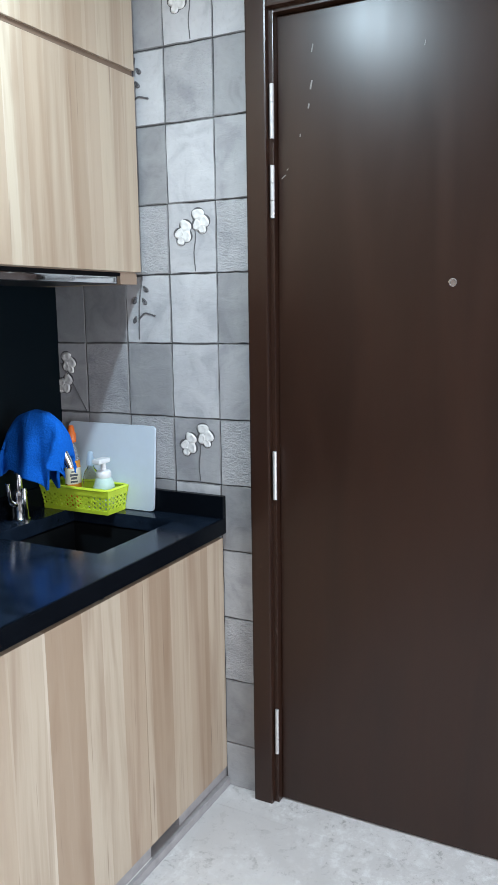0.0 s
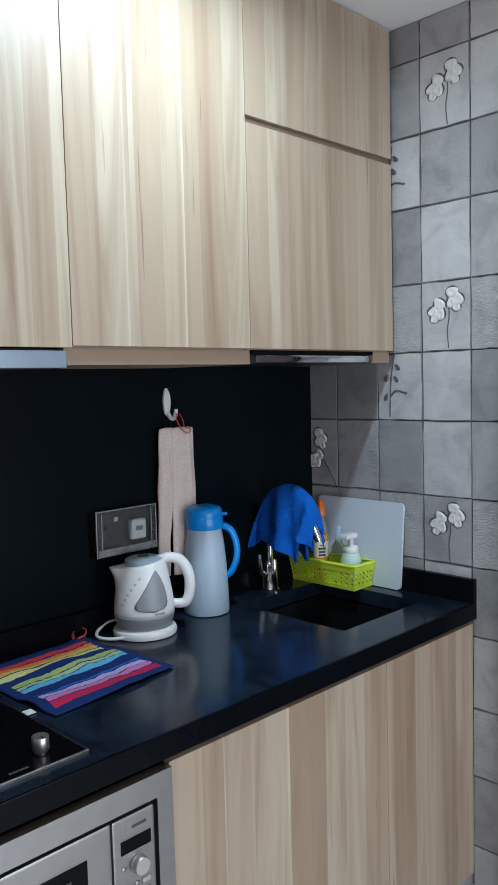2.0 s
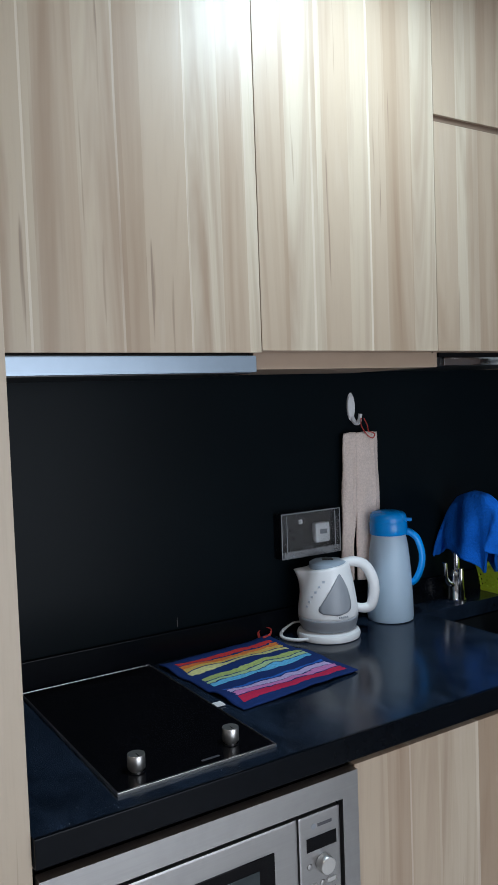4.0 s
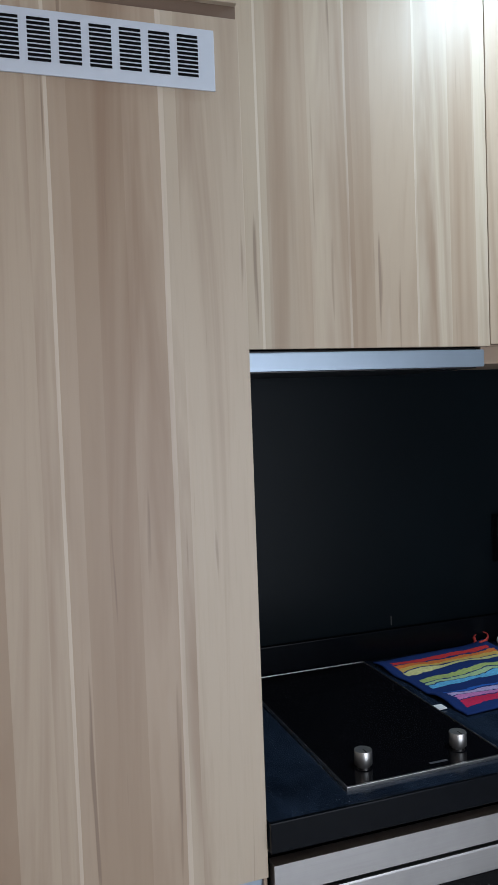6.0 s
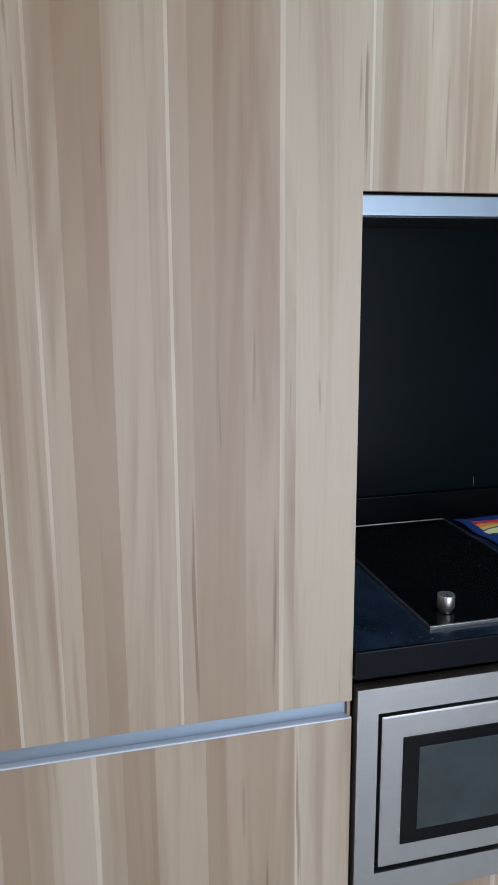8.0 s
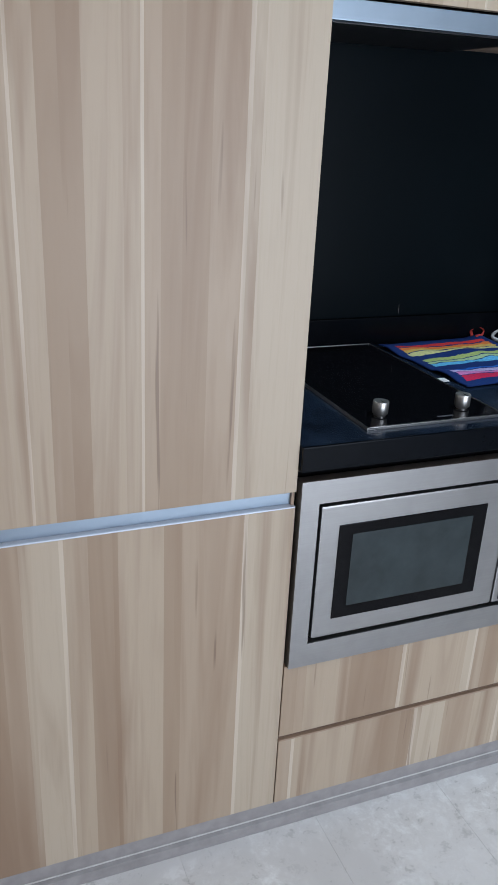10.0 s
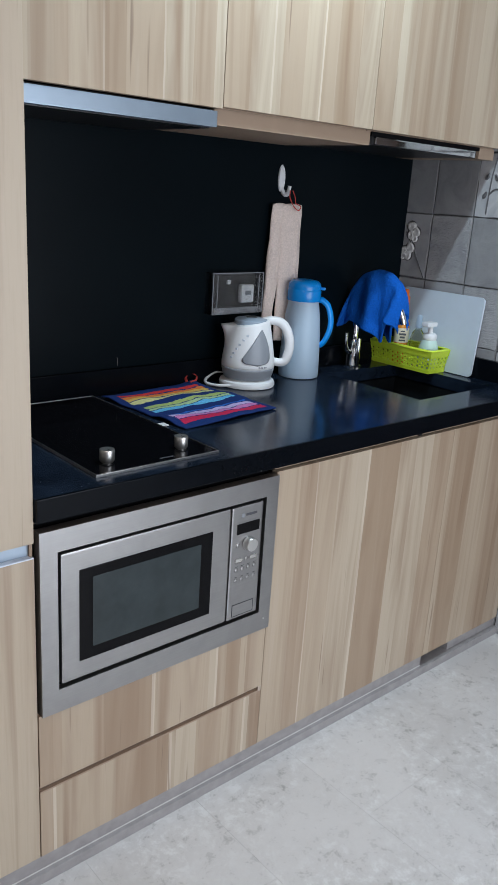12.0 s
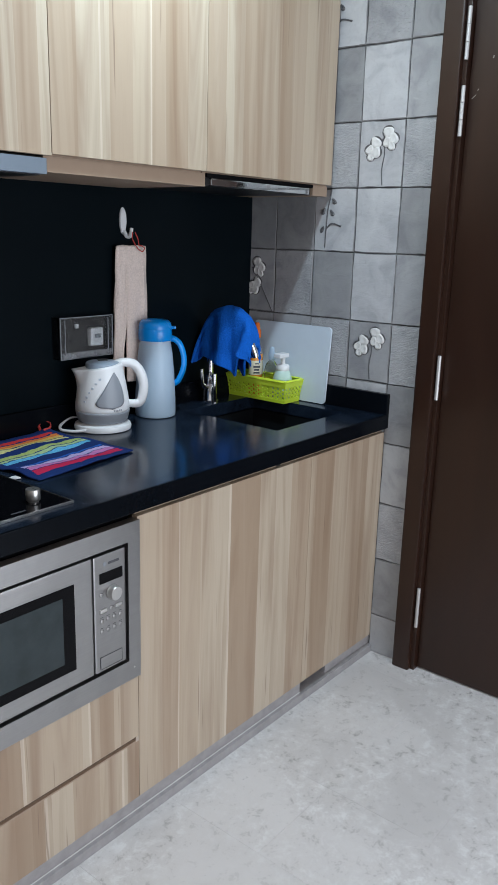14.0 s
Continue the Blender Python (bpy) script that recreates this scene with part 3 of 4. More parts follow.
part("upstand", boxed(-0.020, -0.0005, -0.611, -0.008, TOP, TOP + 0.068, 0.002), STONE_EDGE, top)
sink = thing("sink", "dark undermounted composite kitchen sink", "sink")
bm = bmesh.new()
w, d = 0.012, 0.17
box(bm, SX0 - w, SX1 + w, SY0 - w, SY1 + w, TOP - 0.044 - d - w, TOP - 0.044 - d)
box(bm, SX0 - w, SX0, SY0 - w, SY1 + w, TOP - 0.044 - d, TOP - 0.0425)
box(bm, SX1, SX1 + w, SY0 - w, SY1 + w, TOP - 0.044 - d, TOP - 0.0425)
box(bm, SX0, SX1, SY0 - w, SY0, TOP - 0.044 - d, TOP - 0.0425)
box(bm, SX0, SX1, SY1, SY1 + w, TOP - 0.044 - d, TOP - 0.0425)
part("basin", bm, SINK, sink)
part("drain", lathe(bmesh.new(), [(0.02, 0), (0.042, 0.001), (0.042, 0.003), (0.03, 0.002)], 28, (-0.28, -0.30, TOP - 0.044 - d)), CHROME, sink)

# ---- base units ----
FRONT, BACKF = -0.600, -0.580


def door_front(parent, name, x0, x1, z0, z1, y=FRONT, mat=None, t=0.018):
    return part(name, boxed(x0, x1, y, y + t, z0, z1, 0.0012), mat or WOOD, parent)


base = thing("sink_base_cabinet", "pale wood-strip base cabinet under the sink", "cabinet")
part("body", boxed(-1.112, -0.003, -0.578, -0.01, 0.075, 0.64, 0.001), WOOD_DARK, base)
part("top_rail", boxed(-1.112, -0.003, -0.588, -0.57, 0.806, 0.818), WOOD_DARK, base)
for x0, x1 in ((-1.1148, -0.42395), (-0.42305, -0.004)):
    door_front(base, "cabinet_door", x0, x1, 0.0625, 0.804, mat=WOOD_BASE)
part("door_bumper", boxed(-0.583, -0.571, -0.596, -0.588, 0.807, 0.813, 0.001), BLACK_PLASTIC, base, "small black door bumper")
oven_unit = thing("microwave_base_cabinet", "pale wood-strip unit holding the microwave over two drawers", "cabinet")
part("body", boxed(-1.716, -1.117, -0.578, -0.01, 0.075, 0.40, 0.001), WOOD_DARK, oven_unit)
part("top_rail", boxed(-1.716, -1.117, -0.590, -0.56, 0.8135, 0.818), WOOD_DARK, oven_unit)
# near-black sheet paints the shade in the gap round the microwave
part("niche", boxed(-1.717, -1.1155, -0.57, -0.56, 0.40, 0.8130), DARK, oven_unit, "near-black sheet painted for the shade round the microwave")
door_front(oven_unit, "drawer_front", -1.7160, -1.1160, 0.0625, 0.2225, mat=WOOD_DRAWER_LOW)
door_front(oven_unit, "drawer_front", -1.7160, -1.1160, 0.2365, 0.4055, mat=WOOD_DRAWER)
# shade of the groove is painted by its darker brown
part("finger_groove", boxed(-1.716, -1.126, -0.592, -0.579, 0.2225, 0.2365), GROOVE, oven_unit, "finger groove with shade put into its colour")
part("groove_lip", boxed(-1.716, -1.126, -0.6, -0.592, 0.2227, 0.2260), WOOD_DARK, oven_unit)
part("groove_end", boxed(-1.126, -1.1165, -0.6, -0.58, 0.2225, 0.2365), WOOD, oven_unit)
kerb = structure("plinth", boxed(-2.62, -0.001, -0.609, -0.30, 0.0, 0.026, 0.002), KERB, "grey stone kerb under the cabinets", "plinth")
part("kick_strip", boxed(-2.62, -0.4245, -0.597, -0.57, 0.0285, 0.0600), KERB, kerb)
part("mortar_line", boxed(-2.62, -0.4245, -0.5985, -0.57, 0.026, 0.0285), FLOOR_GROUT, kerb, "pale mortar line")
# shade in the notch of the kick strip, painted near-black
part("kick_recess", boxed(-0.4245, -0.275, -0.55, -0.53, 0.026, 0.08), DARK, kerb)
part("kick_filler", boxed(-0.275, -0.001, -0.592, -0.57, 0.026, 0.0600), KERB, kerb)

# ---- tall unit ----
TX0, TX1 = -2.336, -1.7185
tall = thing("tall_cabinet", "tall wood-strip cabinet hiding a fridge, closed", "cabinet")
part("body", boxed(TX0, TX1 - 0.001, -0.578, -0.001, 0.069, CEIL - 0.002), WOOD_SIDE, tall)
door_front(tall, "upper_door", TX0 + 0.002, TX1, 0.779, 2.030, mat=WOOD_TALL)
door_front(tall, "lower_door", TX0 + 0.002, TX1, 0.0625, 0.7490, mat=WOOD_TALL_LOW)
door_front(tall, "top_door", TX0 + 0.002, TX1, 2.052, CEIL - 0.004, mat=WOOD_TALL)
# groove over the upper door, its shade painted in brown
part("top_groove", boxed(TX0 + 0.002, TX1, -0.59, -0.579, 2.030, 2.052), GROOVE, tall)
rail = part("handle_rail", boxed(TX0 + 0.002, TX1 - 0.006, -0.588, -0.5795, 0.7490, 0.779), ALU, tall, "recessed aluminium handle rail")
part("rail_lip", boxed(TX0 + 0.002, TX1 - 0.001, -0.6015, -0.588, 0.7490, 0.7516, 0.0006), VENT, rail)
part("rail_end", boxed(TX1 - 0.006, TX1 - 0.0005, -0.594, -0.5795, 0.7516, 0.779), WOOD_DARK, tall)
VX1, VZ0, VZ1 = -1.756, 1.926, 2.009
vent = part("vent_grille", boxed(-2.305, VX1, -0.6035, -0.6005, VZ0, VZ1, 0.0008), VENT, tall, "pale aluminium ventilation grille with slots")
slot = bmesh.new()
# slots are thin near-black bars, painted for the shade in the openings
box(slot, -0.0147, 0.0147, -0.0006, 0.0006, -0.0019, 0.0019, 0.0005, 2)
slot_mesh = mesh_of("slot", slot, DARK)
for c in range(13):
    for r in range(10):
        ob = new("slot", slot_mesh)
        ob.parent = vent
        ob.matrix_local = pose(VX1 - 0.0385 - c * 0.0400, -0.6036, VZ0 + 0.0185 + r * 0.0058)
filler = thing("end_cabinet", "wood-strip tall cabinet at the end of the run", "cabinet")
part("body", boxed(-2.92, TX0 - 0.022, -0.578, -0.001, 0.069, CEIL - 0.002), WOOD_SIDE, filler)
door_front(filler, "cabinet_door", -2.918, TX0 - 0.022, 0.069, CEIL - 0.004)

# ---- wall units ----
UF, UB = -0.350, 1.587
for (x0, x1, doors), laminate in zip(((TX1 + 0.001, -1.1255, [(UB - 0.004, CEIL - 0.004)]), (-1.1235, -0.6205, [(UB, CEIL - 0.004)]), (-0.6185, -0.019, [(UB, 2.128), (2.145, CEIL - 0.004)])), WOOD_WALL):
    unit = thing("wall_cabinet", "pale wood-strip wall cabinet, closed" + (", with a small top flap" if len(doors) > 1 else ""), "cabinet", group="wall cabinets over the worktop")
    part("body", boxed(x0 + 0.001, x1 - 0.001, UF + 0.02, -0.009, 1.60, CEIL - 0.003), WOOD_SIDE, unit)
    for z0, z1 in doors:
        door_front(unit, "cabinet_door", x0, x1, z0, z1, UF, laminate)
    if len(doors) > 1:
        # painted shade in the gap under the flap
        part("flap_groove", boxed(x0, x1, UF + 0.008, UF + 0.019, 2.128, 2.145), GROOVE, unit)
    # underside above the hood is near-black, the others plain tan
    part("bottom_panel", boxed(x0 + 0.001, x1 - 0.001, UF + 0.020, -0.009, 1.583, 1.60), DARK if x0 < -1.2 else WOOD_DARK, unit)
    if -1.2 < x0 < -1:
        part("valance", boxed(x0 - 0.013, x1 + 0.012, -0.334, -0.012, 1.549, 1.583, 0.001), WOOD_DARK, unit)
    if x0 > -1:
        part("valance", boxed(-0.100, x1, -0.334, -0.012, 1.552, 1.583, 0.001), WOOD_DARK, unit)
hood = thing("range_hood", "slim pull-out cooker hood under the wall cabinet", "range hood")
part("body", boxed(TX1 + 0.004, -1.140, -0.325, -0.02, 1.541, 1.582, 0.002), BLACK_PLASTIC, hood)
part("front_strip", boxed(TX1 + 0.003, -1.138, -0.348, -0.325, 1.543, 1.577, 0.002), ALU, hood, "bluish aluminium pull strip")
rack = thing("dish_dryer", "slim steel-fronted dish dryer tray under the wall cabinet", "dish rack")
part("body", boxed(-0.604, -0.102, -0.325, -0.02, 1.552, 1.583, 0.002), BLACK_PLASTIC, rack)
part("front_bar", boxed(-0.590, -0.125, -0.339, -0.325, 1.553, 1.572, 0.003), CHROME, rack, "polished steel front bar")
part("top_bar", boxed(-0.604, -0.102, -0.336, -0.325, 1.574, 1.584), DARK, rack)

# ---- lamps ----
# the second fitting is out of view, added round the warm fill
for x, y, watts, colour in DOWNLIGHTS:
    lamp = thing("downlight", "round white recessed ceiling downlight, lit", "ceiling light", (x, y, CEIL), group="ceiling downlights")
    part("trim_ring", lathe(bmesh.new(), [(0.047, 0), (0.058, -0.001), (0.060, -0.005), (0.048, -0.008), (0.046, -0.003)], 40, capped=False), WHITE_PLASTIC, lamp)
    part("diffuser", lathe(bmesh.new(), [(0.046, -0.0005), (0.046, -0.0015)], 40), GLOW, lamp)

# ---- microwave ----
mw = thing("microwave", "built-in stainless steel microwave oven, door closed", "microwave", (-1.7125, -0.606, 0.4075))
W, H = 0.596, 0.3925


def mw_box(name, mat, x0, x1, z0, z1, y0=-0.004, y1=0.02, bevel=0.0015, label="", parent=None):
    return part(name, boxed(x0, x1, y0, y1, z0, z1, bevel), mat, parent or mw, label)


IX0, IX1, IZ0, IZ1 = 0.036, 0.560, 0.051, 0.347
bm = ring_plate((0, IX0, IX1, W), (0, IZ0, IZ1, H), -0.02, 0.004)
bmesh.ops.transform(bm, matrix=pose(0, 0, 0, 90, 0, 0), verts=bm.verts)
part("trim_frame", bm, STEEL, mw, "brushed stainless surround")
# near-black block so the seams of the door read as deep shade
mw_box("cavity", DARK, 0.01, W - 0.01, 0.01, H - 0.01, 0.012, 0.30, 0)
DX = 0.459
mdoor = mw_box("door", STEEL, IX0 + 0.0075, DX - 0.0012, IZ0 + 0.008, IZ1 - 0.008, -0.002, 0.02, 0.004)
wborder = mw_box("window_border", BLACK_GLASS, 0.082, 0.408, 0.097, 0.297, -0.0032, 0.0, 0.001, "black glass border", mdoor)
part("window", boxed(0.111, 0.376, -0.0042, -0.0025, 0.122, 0.2755, 0.0005), OVEN_GLASS, mdoor, "dark see-through oven window")
panel = mw_box("control_panel", STEEL, DX + 0.0012, IX1 - 0.008, IZ0 + 0.008, IZ1 - 0.008, -0.003, 0.02, 0.004)
px = 0.5095
part("display", boxed(px - 0.033, px + 0.033, -0.0042, -0.002, 0.272, 0.297, 0.0005), BLACK_GLASS, panel)
bm = bmesh.new()
lathe(bm, [(0.0155, 0), (0.0165, 0.001), (0.0160, 0.016), (0.0150, 0.0172)], 32)
bmesh.ops.transform(bm, matrix=pose(px + 0.002, -0.003, 0.245, 90, 0, 0), verts=bm.verts)
part("dial", bm, KNOB_STEEL, panel, "round steel dial")
button = bmesh.new()
lathe(button, [(0.0052, 0), (0.0058, 0.0006), (0.0052, 0.0016), (0.0035, 0.002)], 16)
bmesh.ops.transform(button, matrix=pose(0, 0, 0, 90, 0, 0), verts=button.verts)
button_mesh = mesh_of("button", button, STEEL)
spots = [(-0.028, 0.245), (0.0, 0.207), *[(-0.0285 + 0.0180 * i, z) for z in (0.183, 0.157) for i in range(4)]]
for bx, bz in spots:
    ob = new("button", button_mesh)
    ob.parent = panel
    ob.matrix_local = pose(px + bx, -0.003, bz)
for bx in (-0.024, 0.020):
    part("button", boxed(px + bx - 0.010, px + bx + 0.010, -0.0046, -0.002, 0.2020, 0.2120, 0.0035, 3), KNOB_STEEL, panel)
for bx, bz in spots[2:]:
    part("button_mark", boxed(px + bx - 0.004, px + bx + 0.004, -0.0033, -0.002, bz + 0.0082, bz + 0.0094), INK, panel)
part("release_flap", boxed(px - 0.034, px + 0.028, -0.0038, -0.002, 0.066, 0.0945, 0.0008), STEEL, panel)
for z in (0.0655, 0.0950):
    part("flap_line", boxed(px - 0.034, px + 0.028, -0.0042, -0.002, z - 0.0006, z + 0.0006), INK, panel)
for x in (px - 0.0345, px + 0.0285):
    part("flap_line", boxed(x - 0.0006, x + 0.0006, -0.0042, -0.002, 0.0655, 0.095), INK, panel)
part("brand_mark", boxed(px - 0.008, px + 0.024, -0.0036, -0.002, 0.3130, 0.3190, 0.0008), INK, panel)
bm = bmesh.new()
lathe(bm, [(0.0052, 0), (0.0052, 0.0005)], 20)
bmesh.ops.transform(bm, matrix=pose(px - 0.017, -0.003, 0.3160, 90, 0, 0), verts=bm.verts)
part("brand_mark", bm, GREY_PLASTIC, panel)
bm = bmesh.new()
lathe(bm, [(0.0025, 0), (0.0020, 0.0008)], 12)
bmesh.ops.transform(bm, matrix=pose(W - 0.02, -0.004, 0.03, 90, 0, 0), verts=bm.verts)
part("screw_cap", bm, HINGE, mw)

# ---- hob ----
hob = thing("ceramic_hob", "two-ring black glass hob let into the worktop", "hob", (-1.5695, -0.5665, TOP))
HW, HD = 0.305, 0.535
part("glass", boxed(0.003, HW - 0.003, 0.003, HD - 0.003, 0.0002, 0.0046, 0.001), BLACK_GLASS, hob)
for a in ((0, HW, 0, 0.004), (0, HW, HD - 0.003, HD), (0, 0.003, 0.004, HD - 0.003), (HW - 0.003, HW, 0.004, HD - 0.003)):
    part("trim", boxed(a[0], a[1], a[2], a[3], 0.0, 0.0060, 0.0008), TRIM_STEEL, hob, "steel edge trim")
for x, y in ((0.060, 0.060), (0.244, 0.058)):
    k = part("knob", lathe(bmesh.new(), [(0.0115, 0.0046), (0.0120, 0.0080), (0.0146, 0.0085), (0.0152, 0.0095), (0.0152, 0.0318), (0.0146, 0.0328)], 36, (x, y, 0)), KNOB_STEEL, hob, "turned steel knob")
    part("pointer", boxed(x - 0.0008, x + 0.0008, y - 0.0140, y, 0.0324, 0.0331), DARK, k)
for x, y, r in ((0.155, 0.20, 0.078), (0.150, 0.40, 0.092)):
    bm = bmesh.new()
    lathe(bm, [(r, 0.00462), (r + 0.001, 0.00462)], 64, (x, y, 0), capped=False)
    part("ring_mark", bm, plain("faint_ring_print", (0.010, 0.010, 0.011), 0.25), hob)
part("brand_mark", boxed(0.165, 0.200, 0.020, 0.026, 0.0042, 0.0049), INK, hob)

# ---- loose things on the worktop ----
def cloth(name, place, nu, nv, mat, parent, thick, label=""):
    """A sheet from place(u, v), u and v from 0 to 1, with a thickness."""
    bm = bmesh.new()
    g = [[bm.verts.new(place(i / nu, j / nv)) for j in range(nv + 1)] for i in range(nu + 1)]
    for i in range(nu):
        for j in range(nv):
            f = bm.faces.new((g[i][j], g[i + 1][j], g[i + 1][j + 1], g[i][j + 1]))
            f.smooth = True
    uv = bm.loops.layers.uv.new("UVMap")
    where = {g[i][j]: (i / nu, j / nv) for i in range(nu + 1) for j in range(nv + 1)}
    for f in bm.faces:
        for corner in f.loops:
            corner[uv].uv = where[corner.vert]
    ob = part(name, bm, mat, parent, label)
    s = ob.modifiers.new("thickness", "SOLIDIFY")
    s.thickness, s.offset = thick, 0
    return ob


# striped dish towel
mat_thing = thing("dish_towel", "navy cotton dish towel with rainbow stripes laid flat on the worktop", "towel", (-1.078, -0.208, TOP))
TOWEL_CORNERS = [Vector(c) for c in ((-0.150, -0.186), (0.178, -0.150), (-0.172, 0.153), (0.146, 0.180))]


def mat_place(u, v):
    """u runs along the stripes, v from the front hem to the back one."""
    a, b, c, d = TOWEL_CORNERS
    p = a * (1 - u) * (1 - v) + b * u * (1 - v) + c * (1 - u) * v + d * u * v
    x, y = p
    sag = 0.006 * math.sin(math.pi * u) * (1 if v < 0.5 else -0.6) * abs(2 * v - 1)
    wave = 0.005 * noise.noise((x * 13, y * 13, 3.1)) + 0.004 * math.sin(y * 30 + x * 9) + 0.004 * max(0, noise.noise((x * 5 + 2, y * 22, 0.4)))
    lift = 0.010 * max(0, u - 0.85) * max(0, v - 0.75) * 22
    return (x + 0.005 * noise.noise((y * 22, 1.3, 0)), y - sag + 0.005 * noise.noise((x * 20, 4.2, 0)), 0.004 + max(0, wave) + lift)


cloth("cloth", mat_place, 60, 60, STRIPES, mat_thing, 0.003)
bm = tube(bmesh.new(), curve_points([(0.120, 0.172, 0.012), (0.128, 0.188, 0.022), (0.150, 0.190, 0.028), (0.164, 0.184, 0.022), (0.150, 0.168, 0.014), (0.128, 0.166, 0.010)], 8), 0.004, 8, 0.5)
part("hanging_loop", bm, RED_CORD, mat_thing, "red hanging loop")
bm = boxed(-0.190, -0.164, -0.140, -0.118, 0.0020, 0.0038)
part("care_label", bm, WHITE_PLASTIC, mat_thing, "small white care label")

# kettle
kettle = thing("electric_kettle", "white and grey plastic electric kettle on its base", "kettle", (-0.786, -0.103, TOP), -33)
ZB, ZT = 0.026, 0.187


def kettle_r(a, z):
    """The body's radius at an angle and a height."""
    t = min(1, max(0, (z - ZB) / (ZT - ZB)))
    r = 0.0690 + 0.0125 * math.sin(min(1, t * 3.0) * math.pi / 2) - 0.025 * t ** 1.6
    d = math.atan2(math.sin(a - math.pi), math.cos(a - math.pi))
    lip = min(1, max(0, (t - 0.45) / 0.55))
    return r + 0.030 * math.exp(-(d / 0.30) ** 2) * lip ** 2.2


def kettle_z(a, z):
    t = max(0, (z - ZB) / (ZT - ZB))
    return z + 0.010 * math.cos(a) * t ** 3


def kettle_shell(z0, z1, rows, off=0.0, cap_low=True, cap_high=True):
    bm = bmesh.new()
    n = 64
    rings = []
    for k in range(rows + 1):
        z = z0 + (z1 - z0) * k / rows
        rings.append([])
        for i in range(n):
            a = 2 * math.pi * i / n
            r = kettle_r(a, z) + off
            rings[-1].append(bm.verts.new((r * math.cos(a), r * math.sin(a), kettle_z(a, z))))
    for a, b in zip(rings, rings[1:]):
        for i in range(n):
            bm.faces.new((a[i], a[(i + 1) % n], b[(i + 1) % n], b[i])).smooth = True
    if cap_low:
        bm.faces.new(rings[0][::-1])
    if cap_high:
        bm.faces.new(rings[-1])
    return bm


kbody = part("body", kettle_shell(0.058, ZT, 20), WHITE_PLASTIC, kettle, "white plastic body with a pouring lip")
part("lower_band", kettle_shell(ZB, 0.0585, 6, 0.0012), GREY_PLASTIC, kettle, "grey lower band")
part("power_base", lathe(bmesh.new(), [(0.074, 0.0), (0.081, 0.002), (0.083, 0.010), (0.080, 0.018), (0.068, 0.022), (0.060, 0.027)], 56), WHITE_PLASTIC, kettle)
bm = lathe(bmesh.new(), [(0.050, 0.180), (0.0495, 0.1935), (0.043, 0.1975), (0.025, 0.2005), (0.006, 0.2015)], 48, (0.004, 0, 0))
part("lid", bm, LID_GREY, kettle, "blue-grey lid")
part("lid_catch", boxed(-0.012, 0.016, -0.012, 0.012, 0.1985, 0.2035, 0.002), BLACK_PLASTIC, kettle, "black lid catch")
bm = tube(bmesh.new(), curve_points([(0.036, 0, 0.188), (0.066, 0, 0.1935), (0.096, 0, 0.184), (0.115, 0, 0.154), (0.121, 0, 0.115), (0.112, 0, 0.078), (0.094, 0, 0.070), (0.070, 0, 0.074)], 8),
          [0.0122 + 0.003 * math.sin(math.pi * i / 56) for i in range(57)], 16, 0.9)
part("handle", bm, WHITE_PLASTIC, kettle, "white loop handle")


def on_kettle(name, outline, mat, off):
    """A panel that follows the body; outline(h) gives the two angles at a share h of its height."""
    bm = bmesh.new()
    rows, n = 22, 10
    z0, z1 = 0.072, 0.170
    g = []
    for k in range(rows + 1):
        h = k / rows
        a0, a1 = outline(h)
        z = z0 + (z1 - z0) * h
        g.append([])
        for i in range(n + 1):
            a = a0 + (a1 - a0) * i / n
            rr = kettle_r(a, z) + off
            g[-1].append(bm.verts.new((rr * math.cos(a), rr * math.sin(a), kettle_z(a, z))))
    for k in range(rows):
        for i in range(n):
            bm.faces.new((g[k][i], g[k][i + 1], g[k + 1][i + 1], g[k + 1][i])).smooth = True
    ob = part(name, bm, mat, kettle)
    s = ob.modifiers.new("thickness", "SOLIDIFY")
    s.thickness, s.offset = 0.0012, 1
    return ob


def tear(h):
    low = math.sqrt(max(0, 1 - (1 - min(1, h / 0.22)) ** 2))
    mid = -1.32 + 0.20 * h
    return mid - 0.78 * low * (1 - h) ** 0.8 - 0.02, mid + 0.50 * low * (1 - h ** 2.4) + 0.015


on_kettle("water_window", tear, GREY_PLASTIC, 0.0006)["label"] = "grey teardrop water window"
for k in range(6):
    z = 0.092 + 0.013 * k
    a = -2.42 + 0.075 * k + 0.010 * k * k
    bm = boxed(-0.0036, 0.0036, -0.0004, 0.0004, -0.0026 - 0.0010 * (k % 2), 0.0026)
    rr = kettle_r(a, z) + 0.0003
    bmesh.ops.transform(bm, matrix=pose(rr * math.cos(a), rr * math.sin(a), kettle_z(a, z), 0, 0, math.degrees(a) + 90), verts=bm.verts)
    part("level_mark", bm, VENT, kettle)
a, z = -1.12, 0.066
for k in range(5):
    b = a - 0.15 + 0.075 * k
    bm = boxed(-0.0020, 0.0020, -0.0004, 0.0006, -0.0026, 0.0026, 0.0002)
    bmesh.ops.transform(bm, matrix=pose(kettle_r(b, z) * math.cos(b), kettle_r(b, z) * math.sin(b), z, 0, 0, math.degrees(b) + 90), verts=bm.verts)
    part("brand_mark", bm, GREY_PLASTIC, kettle)
bm = tube(bmesh.new(), curve_points([(-0.055, -0.058, 0.009), (-0.092, -0.048, 0.006), (-0.122, -0.020, 0.006), (-0.118, 0.018, 0.012), (-0.085, 0.045, 0.026), (-0.035, 0.075, 0.010), (0.0, 0.070, 0.006)], 8), 0.0043, 10)
part("power_cord", bm, WHITE_PLASTIC, kettle, "white power cord")

# water jug
jug = thing("water_jug", "frosted plastic water jug with blue lid and handle", "jug", (-0.556, -0.086, TOP), -42)
